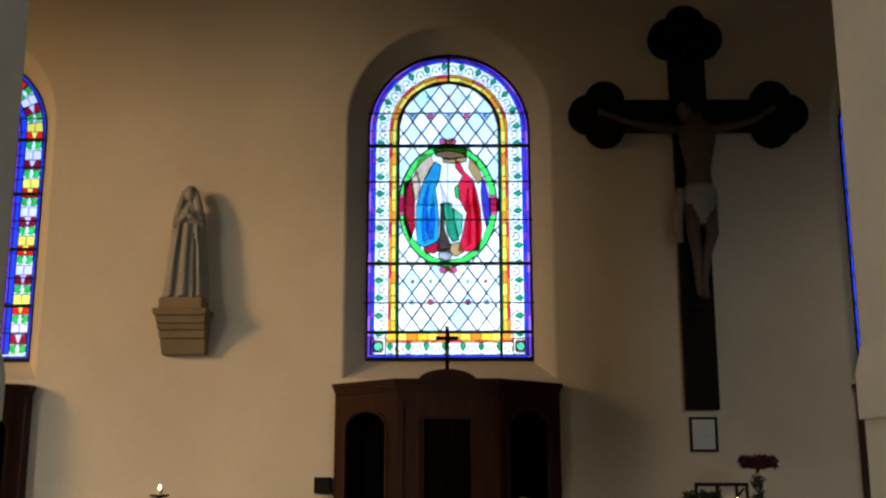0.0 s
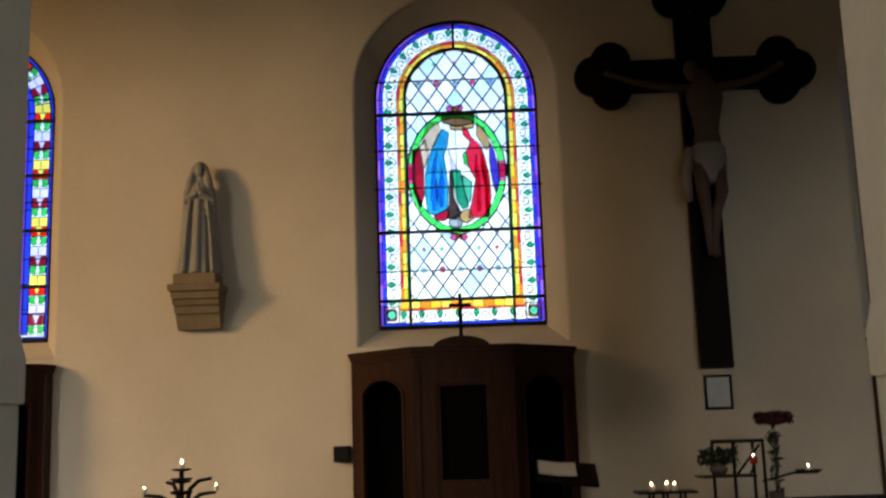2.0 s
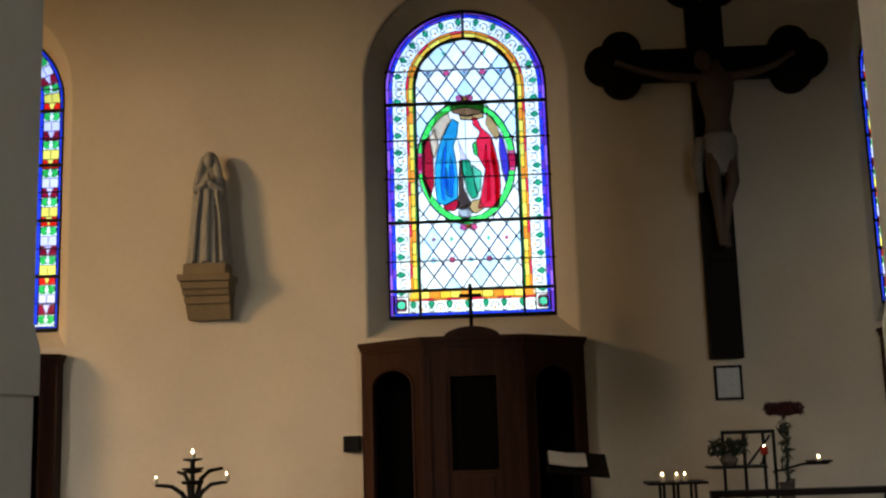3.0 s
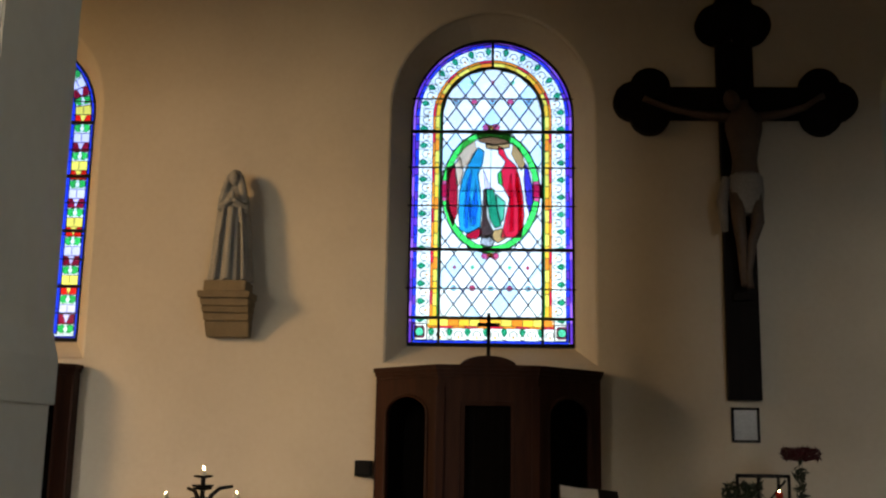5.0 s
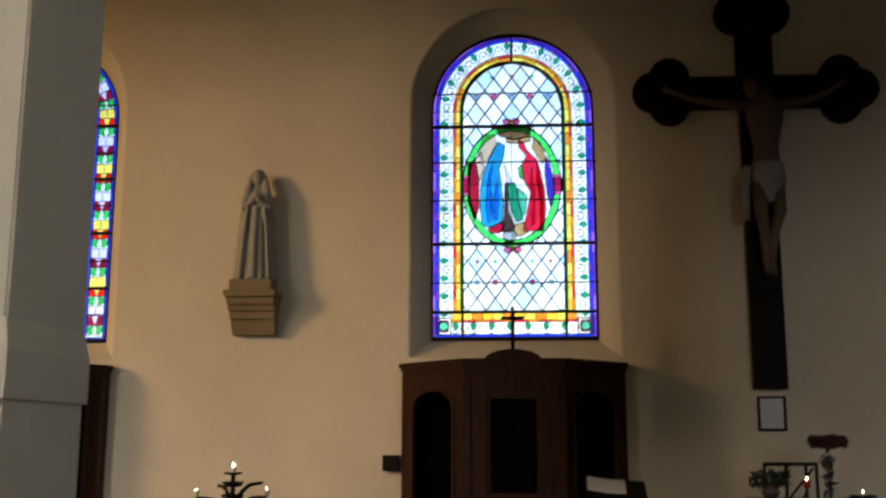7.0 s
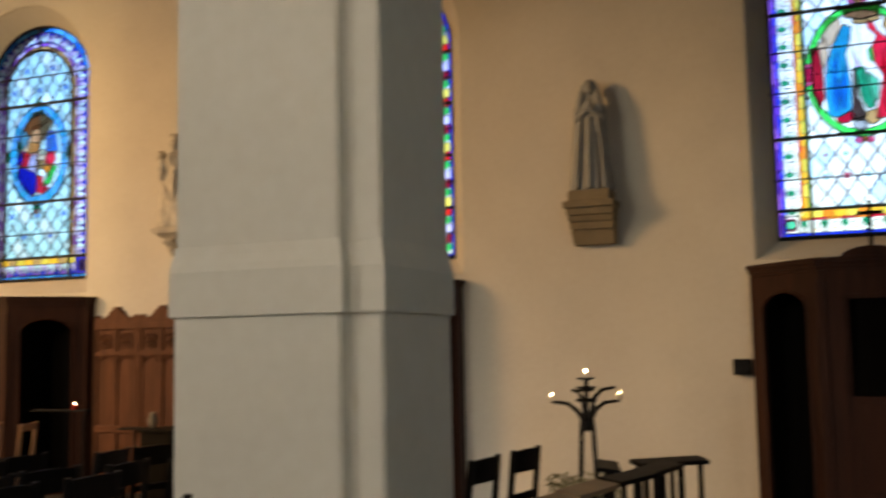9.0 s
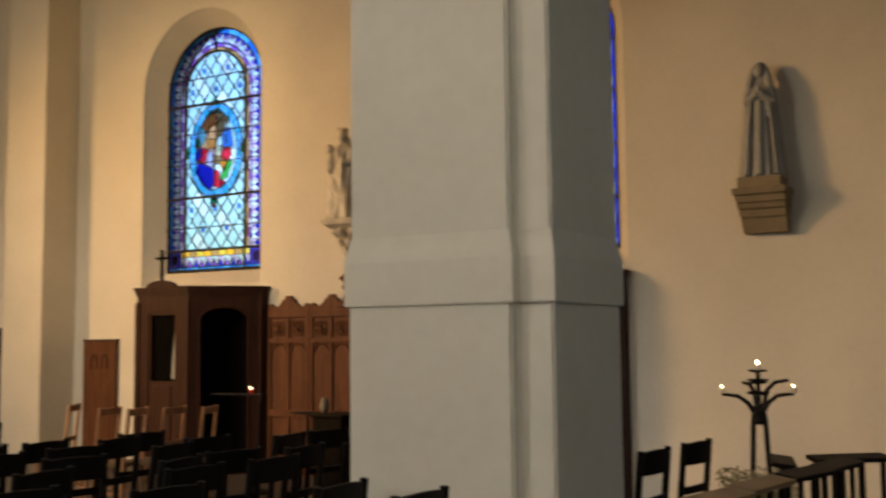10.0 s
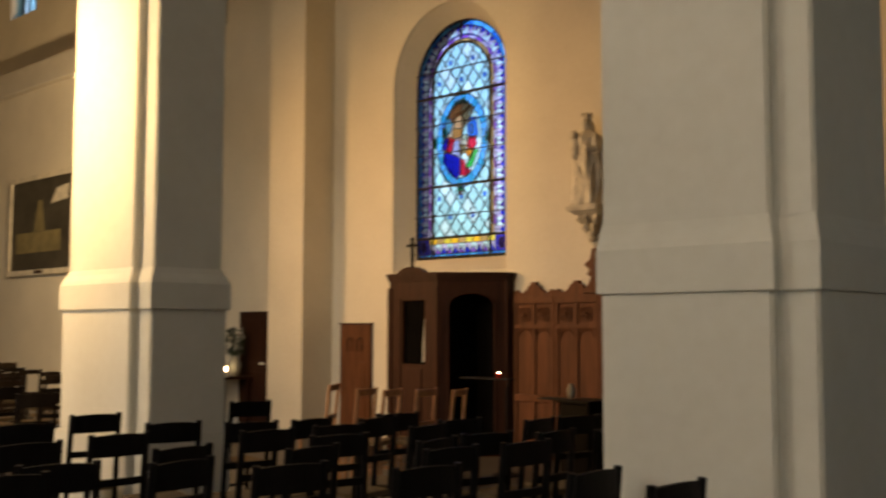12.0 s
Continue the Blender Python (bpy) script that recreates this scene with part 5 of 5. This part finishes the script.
wd = thing("wooden_panel", "plain brown wooden panel with two small arched insets", "panel", pose(-11.19, WALL_Y - 0.004, 0))
part("board", B(-0.31, 0.31, -0.05, 0, 0, 1.57, 0.006), WOOD_MID, wd)
for x in (-0.1, 0.1):
    bm = bmesh.new()
    tube(bm, [(x - 0.05, -0.052, 1.2), (x - 0.05, -0.052, 1.32)] + [(x - 0.05 * math.cos(math.pi * i / 6), -0.052, 1.32 + 0.07 * math.sin(math.pi * i / 6)) for i in range(1, 6)] + [(x + 0.05, -0.052, 1.32), (x + 0.05, -0.052, 1.2)], 0.012, 5)
    part("arched_inset", bm, WOOD, wd)
part("lower_panel", B(-0.22, 0.22, -0.06, -0.048, 0.3, 1.05, 0.006), WOOD_MID, wd)
part("top_edge", B(-0.325, 0.325, -0.06, 0, 1.57, 1.595, 0.004), WOOD, wd)

dr = thing("door_1", "narrow dark brown wooden door with white handle", "door", pose(-13.58, WALL_Y - 0.004, 0), kind="structure")
part("leaf", B(-0.35, 0.35, -0.06, 0, 0, 1.78, 0.006), WOOD, dr)
part("door_panel", B(-0.25, 0.25, -0.07, -0.058, 1.0, 1.65, 0.006), WOOD, dr)
part("door_panel", B(-0.25, 0.25, -0.07, -0.058, 0.15, 0.85, 0.006), WOOD, dr)
part("door_handle", tube(bmesh.new(), [(0.27, -0.06, 0.98), (0.27, -0.11, 0.98), (0.36, -0.11, 0.98)], 0.018, 8), WHITE_PAINT, dr, "white handle")

sh = thing("side_shrine_table", "small covered table with flowers and a candle", "table", pose(-13.82, 5.6, 0))
part("tabletop", B(-0.45, 0.3, -0.3, 0.3, 0.74, 0.78, 0.006), WOOD, sh)
for x in (-0.4, 0.25):
    for y in (-0.25, 0.25):
        part("leg", B(x - 0.025, x + 0.025, y - 0.025, y + 0.025, 0, 0.74), WOOD, sh)
candle(-13.56, 5.44, 0.78, 0.09, 0.06, True, None, "broad white candle", 2.2)
pot(-13.68, 5.68, 0.78, 0.1, 0.32, "pale vase on the side table", STATUE)
leaves("bouquet", "white and green flowers in a pale vase", "flowers", -13.66, 5.66, 1.1, 200, 0.16, 0.14, 0.42, 0.05, LEAF, 21)
leaves("blossom", "white blossoms among green leaves", "flowers", -13.66, 5.66, 1.2, 90, 0.17, 0.15, 0.32, 0.035, WHITE_PAINT, 22)

pa = thing("painting", "large dark oil painting in a pale frame", "painting", pose(-21.05, WALL_Y - 0.004, 2.66))
part("canvas", B(-1.36, 1.36, -0.03, 0, 0.06, 1.94), CANVAS, pa)
part("pale_shape", B(-1.1, 0.9, -0.034, -0.031, 0.42, 0.85), CANVAS_PALE, pa)
part("pale_shape", prism(bmesh.new(), [(-0.3, 0.86), (0.2, 0.86), (0.05, 1.5), (-0.12, 1.5)], -0.034, -0.031, "y"), CANVAS_PALE, pa)
part("pale_shape", prism(bmesh.new(), [(0.45, 1.4), (1.2, 1.45), (1.2, 1.75), (0.7, 1.7)], -0.034, -0.031, "y"), STATUE_WARM, pa)
for a in ((-1.47, -1.36, -0.05, 2.05), (1.36, 1.47, -0.05, 2.05), (-1.36, 1.36, -0.05, 0.06), (-1.36, 1.36, 1.94, 2.05)):
    part("frame_bar", B(a[0], a[1], -0.06, 0, a[2], a[3], 0.01), STATUE_WARM, pa)
part("name_plate", B(-0.15, 0.2, -0.07, -0.058, -0.02, 0.04), WOOD, pa)

# votive tray stand and dark cabinet near the third bay
vs = thing("votive_stand", "thin black iron stand with a narrow candle tray", "candle stand", pose(-7.3, 4.6, 0))
part("stem", tube(bmesh.new(), [(0.03, 0, 0.0), (0.03, 0, 0.9), (0.08, 0, 1.0)], 0.014, 6), IRON, vs)
part("foot", lathe(bmesh.new(), [(0.15, 0), (0.15, 0.015), (0.03, 0.04)], 16, 0.03), IRON, vs)
part("tray", B(-0.58, 0.10, -0.06, 0.06, 0.985, 1.0, 0.003), IRON, vs)
candle(-7.38, 4.6, 1.0, 0.05, 0.026, True, RED_GLASS, "red glass votive light", 0.6)
cb = thing("low_cabinet", "low dark wooden cabinet", "cabinet", pose(-6.45, 4.6, 0))
part("body", B(0.02, 0.36, -0.2, 0.2, 0.05, 0.8, 0.006), CHAIR_DARK, cb)
part("top", B(0.0, 0.38, -0.22, 0.22, 0.8, 0.83, 0.006), CHAIR_DARK, cb)
part("side_tray", B(-0.34, 0.0, -0.1, 0.1, 0.815, 0.83, 0.003), IRON, cb)
part("tray_stem", tube(bmesh.new(), [(-0.2, 0, 0.0), (-0.2, 0, 0.815)], 0.012, 6), IRON, cb)
part("base", B(0.04, 0.34, -0.18, 0.18, 0, 0.05), CHAIR_DARK, cb)
pot(-6.40, 4.55, 0.83, 0.045, 0.15, "small grey metal cup on the cabinet", STATUE)

# added lamp fixtures, all unseen, as bodies for the lamps above
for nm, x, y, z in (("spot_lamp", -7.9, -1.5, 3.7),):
    f = thing(nm, "added small black spot lamp, out of view", "lamp", pose(x, y, z))
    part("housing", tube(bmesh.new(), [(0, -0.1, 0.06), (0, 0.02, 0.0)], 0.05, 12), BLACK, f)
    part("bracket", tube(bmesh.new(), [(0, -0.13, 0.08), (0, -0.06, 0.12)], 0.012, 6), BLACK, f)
# added pendant body for the far wall's fill light, hidden from the camera
pd = thing("pendant_lamp", "added small hanging lamp with a dark metal shade, unseen behind the third pier", "lamp", pose(-14.3, 3.9, 4.5))
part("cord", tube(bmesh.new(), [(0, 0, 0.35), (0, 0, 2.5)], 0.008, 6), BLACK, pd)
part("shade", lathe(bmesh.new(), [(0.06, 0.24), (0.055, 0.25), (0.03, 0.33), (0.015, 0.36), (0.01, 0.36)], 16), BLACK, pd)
# added fitting, out of view, some way behind the crossing light
fl = thing("crossing_lamp_fitting", "added hanging flood lamp fitting for the crossing light, out of view", "lamp", pose(-17.9, -5.9, 6.6))
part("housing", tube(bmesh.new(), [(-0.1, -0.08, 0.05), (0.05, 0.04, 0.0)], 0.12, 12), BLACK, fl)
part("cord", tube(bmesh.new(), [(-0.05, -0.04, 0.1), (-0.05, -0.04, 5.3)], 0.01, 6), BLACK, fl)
# added pole, out of view, to hold up the spot lamp
pl = thing("lamp_pole", "added black pole for the spot lamp, out of view", "pole", pose(-7.9, -1.64, 0))
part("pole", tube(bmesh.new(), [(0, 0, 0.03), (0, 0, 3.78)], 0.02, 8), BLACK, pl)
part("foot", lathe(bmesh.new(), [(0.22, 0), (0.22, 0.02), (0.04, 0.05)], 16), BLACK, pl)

# ---------------------------------------------------------------- chairs
def church_chair(m, wood, label, group, seat=STRAW, top=0.845, mid=0.665, width=0.165):
    """Rush-seated church chair that faces -x; the back stands at x = 0."""
    e = thing("church_chair", label, "chair", m, group)
    W, D, H = width, 0.38, 0.95
    for s in (1, -1):
        part("back_post", tube(bmesh.new(), [(-0.03, s * W, 0), (-0.02, s * W, 0.45), (0.03, s * W * 0.97, H)], 0.019, 6), wood, e)
        part("front_leg", tube(bmesh.new(), [(-D, s * W * 1.03, 0), (-D, s * W * 1.0, 0.44)], 0.018, 6), wood, e)
        part("side_stretcher", tube(bmesh.new(), [(-D, s * W, 0.2), (-0.03, s * W, 0.2)], 0.011, 5), wood, e)
    def rail(z0, z1, bow):
        bm = bmesh.new()
        n = 6
        rows = []
        for i in range(n + 1):
            y = -W + 2 * W * i / n
            k = 1 - (2 * i / n - 1) ** 2
            zz = (z0 + z1) / 2
            x = -0.02 + 0.05 * (zz - 0.45) / 0.5
            rows.append([bm.verts.new((x + dx + 0.018 * k, y, z)) for dx, z in ((-0.010, z0), (0.010, z0), (0.010, z1 + bow * k), (-0.010, z1 + bow * k))])
        for a, b in zip(rows, rows[1:]):
            for i in range(4):
                bm.faces.new((a[i], a[(i + 1) % 4], b[(i + 1) % 4], b[i]))
        bm.faces.new(rows[0])
        bm.faces.new(list(reversed(rows[-1])))
        return bm
    part("top_rail", rail(top, 0.935, 0.012), wood, e)
    part("mid_rail", rail(mid, mid + 0.04, 0.0), wood, e)
    part("front_stretcher", tube(bmesh.new(), [(-D, -W, 0.24), (-D, W, 0.24)], 0.011, 5), wood, e)
    part("seat", B(-D - 0.02, -0.01, -W - 0.015, W + 0.015, 0.43, 0.47, 0.012), seat, e, "woven straw seat")
    return e


DARK = "dark-stained wooden church chair with a straw seat"
PALE = "light brown wooden church chair with a straw seat"
first = church_chair(pose(-6.73, -0.30, 0, 0, 0, -6), CHAIR_DARK, DARK, "rows of dark chairs", top=0.825)
rnd = random.Random(4)
spots = [(-5.82, -0.26), (-5.52, 0.10), (-5.03, -0.14), (-5.46, 0.50), (-5.02, 0.36), (-5.37, 1.19), (-4.45, -1.66), (-4.18, -1.24), (-4.22, -0.50), (-7.05, 1.18), (-2.71, -0.24),
         (-4.42, 1.52), (-4.39, 1.90), (-3.85, 0.96), (-3.66, 1.30), (-4.04, 0.60), (-4.62, 0.70), (-4.75, 1.14), (-5.35, -1.40), (-4.66, -0.95), (-3.70, -0.05), (-3.62, 0.42),
         (-6.36, -0.95), (-6.33, -1.50), (-6.40, -2.05), (-5.42, -0.85), (-5.44, -1.95), (-4.30, -1.98), (-3.75, -0.98), (-3.30, -0.62), (-5.20, 0.85), 
         (-7.25, -0.95), (-7.3, -1.5), (-7.35, -2.05), (-8.3, -0.75), (-8.35, -1.3), (-8.3, -1.85), (-3.30, 1.65), (-3.20, 0.85), 
         (-9.4, -0.9), (-9.4, -1.45), (-9.45, -0.3), (-10.3, 0.1), (-10.3, 0.65), (-9.13, 0.42), (-9.8, 0.95), (-4.02, 0.18), (-4.55, -0.02)]
for x, y in spots:
    copy_thing(first, pose(x + rnd.uniform(-0.02, 0.02), y, 0, 0, 0, rnd.uniform(-16, 10)))
pale = church_chair(pose(-7.20, 3.31, 0, 0, 0, 12), CHAIR_PALE, PALE, "light chairs by the confessional", top=0.885, mid=0.60, width=0.165)
for x, y, a in ((-6.97, 3.52, 22), (-7.41, 3.06, 18), (-7.68, 2.98, 16), (-8.49, 3.25, 33)):
    copy_thing(pale, pose(x, y, 0, 0, 0, a))
far = church_chair(pose(-13.5, 2.15, 0, 0, 0, -10), CHAIR_MID, "brown wooden church chair in the far bays", "chairs in the far bays", top=0.885, mid=0.60, width=0.15)
for x, y, a in ((-13.52, 2.66, -5), (-14.3, 2.2, 6), (-14.27, 2.72, 0), (-15.0, 2.3, 4), (-15.1, 2.85, -6), (-15.8, 2.5, 2), (-15.9, 3.05, 0), (-13.0, 1.65, 3), (-12.4, 2.2, -4), (-12.35, 1.6, 3), (-11.6, 1.75, 0), (-11.55, 1.2, 5), (-13.9, 1.7, 5), (-14.7, 1.75, -4), (-15.5, 2.0, 3), (-16.2, 2.4, 7), (-16.6, 2.9, 0), (-16.7, 3.45, 4), (-17.4, 3.2, -3), (-17.5, 3.8, 2)):
    copy_thing(far, pose(x, y, 0, 0, 0, a))

# chairs and kneelers in the second bay
for x, y, a in ((-2.02, 1.55, -6), (-1.96, 2.08, -8), (-2.30, -0.30, -4)):
    copy_thing(first, pose(x, y, 0, 0, 0, a))


def kneeler(m, label, rest):
    e = thing("kneeler", label, "kneeler", m, "kneelers beside the candle stand")
    W = 0.22
    for s in (1, -1):
        part("back_post", tube(bmesh.new(), [(0, s * W, 0), (0.0, s * W, 0.77)], 0.017, 6), CHAIR_DARK, e)
        part("front_leg", tube(bmesh.new(), [(-0.36, s * W, 0), (-0.36, s * W, 0.3)], 0.016, 6), CHAIR_DARK, e)
        part("slat", B(-0.008, 0.008, s * 0.075 - 0.02, s * 0.075 + 0.02, 0.36, 0.76, 0.003), CHAIR_DARK, e)
    part("knee_board", B(-0.40, 0.02, -W - 0.02, W + 0.02, 0.29, 0.34, 0.01), STRAW, e, "woven straw kneeling board")
    part("arm_rest", box(bmesh.new(), -0.07, 0.07, -W - 0.03, W + 0.03, -0.014, 0.014, 0.005, m=pose(0.0, 0, 0.78, 0, 8, 0)), rest, e)
    part("cross_rail", B(-0.01, 0.01, -W, W, 0.36, 0.40, 0.003), CHAIR_DARK, e)
    return e


k0 = kneeler(pose(-1.55, 1.15, 0, 0, 0, -12), "dark wooden kneeler with a tan padded arm rest", TAN)
copy_thing(k0, pose(-1.48, 1.70, 0, 0, 0, -10))
k1 = kneeler(pose(-1.38, 2.25, 0, 0, 0, -14), "dark wooden kneeler with a flat arm rest", CHAIR_DARK)
for x, y, a in ((-1.30, 2.72, -10), (-1.30, 3.1, -50), (-1.62, 2.75, 15)):
    copy_thing(k1, pose(x, y, 0, 0, 0, a))
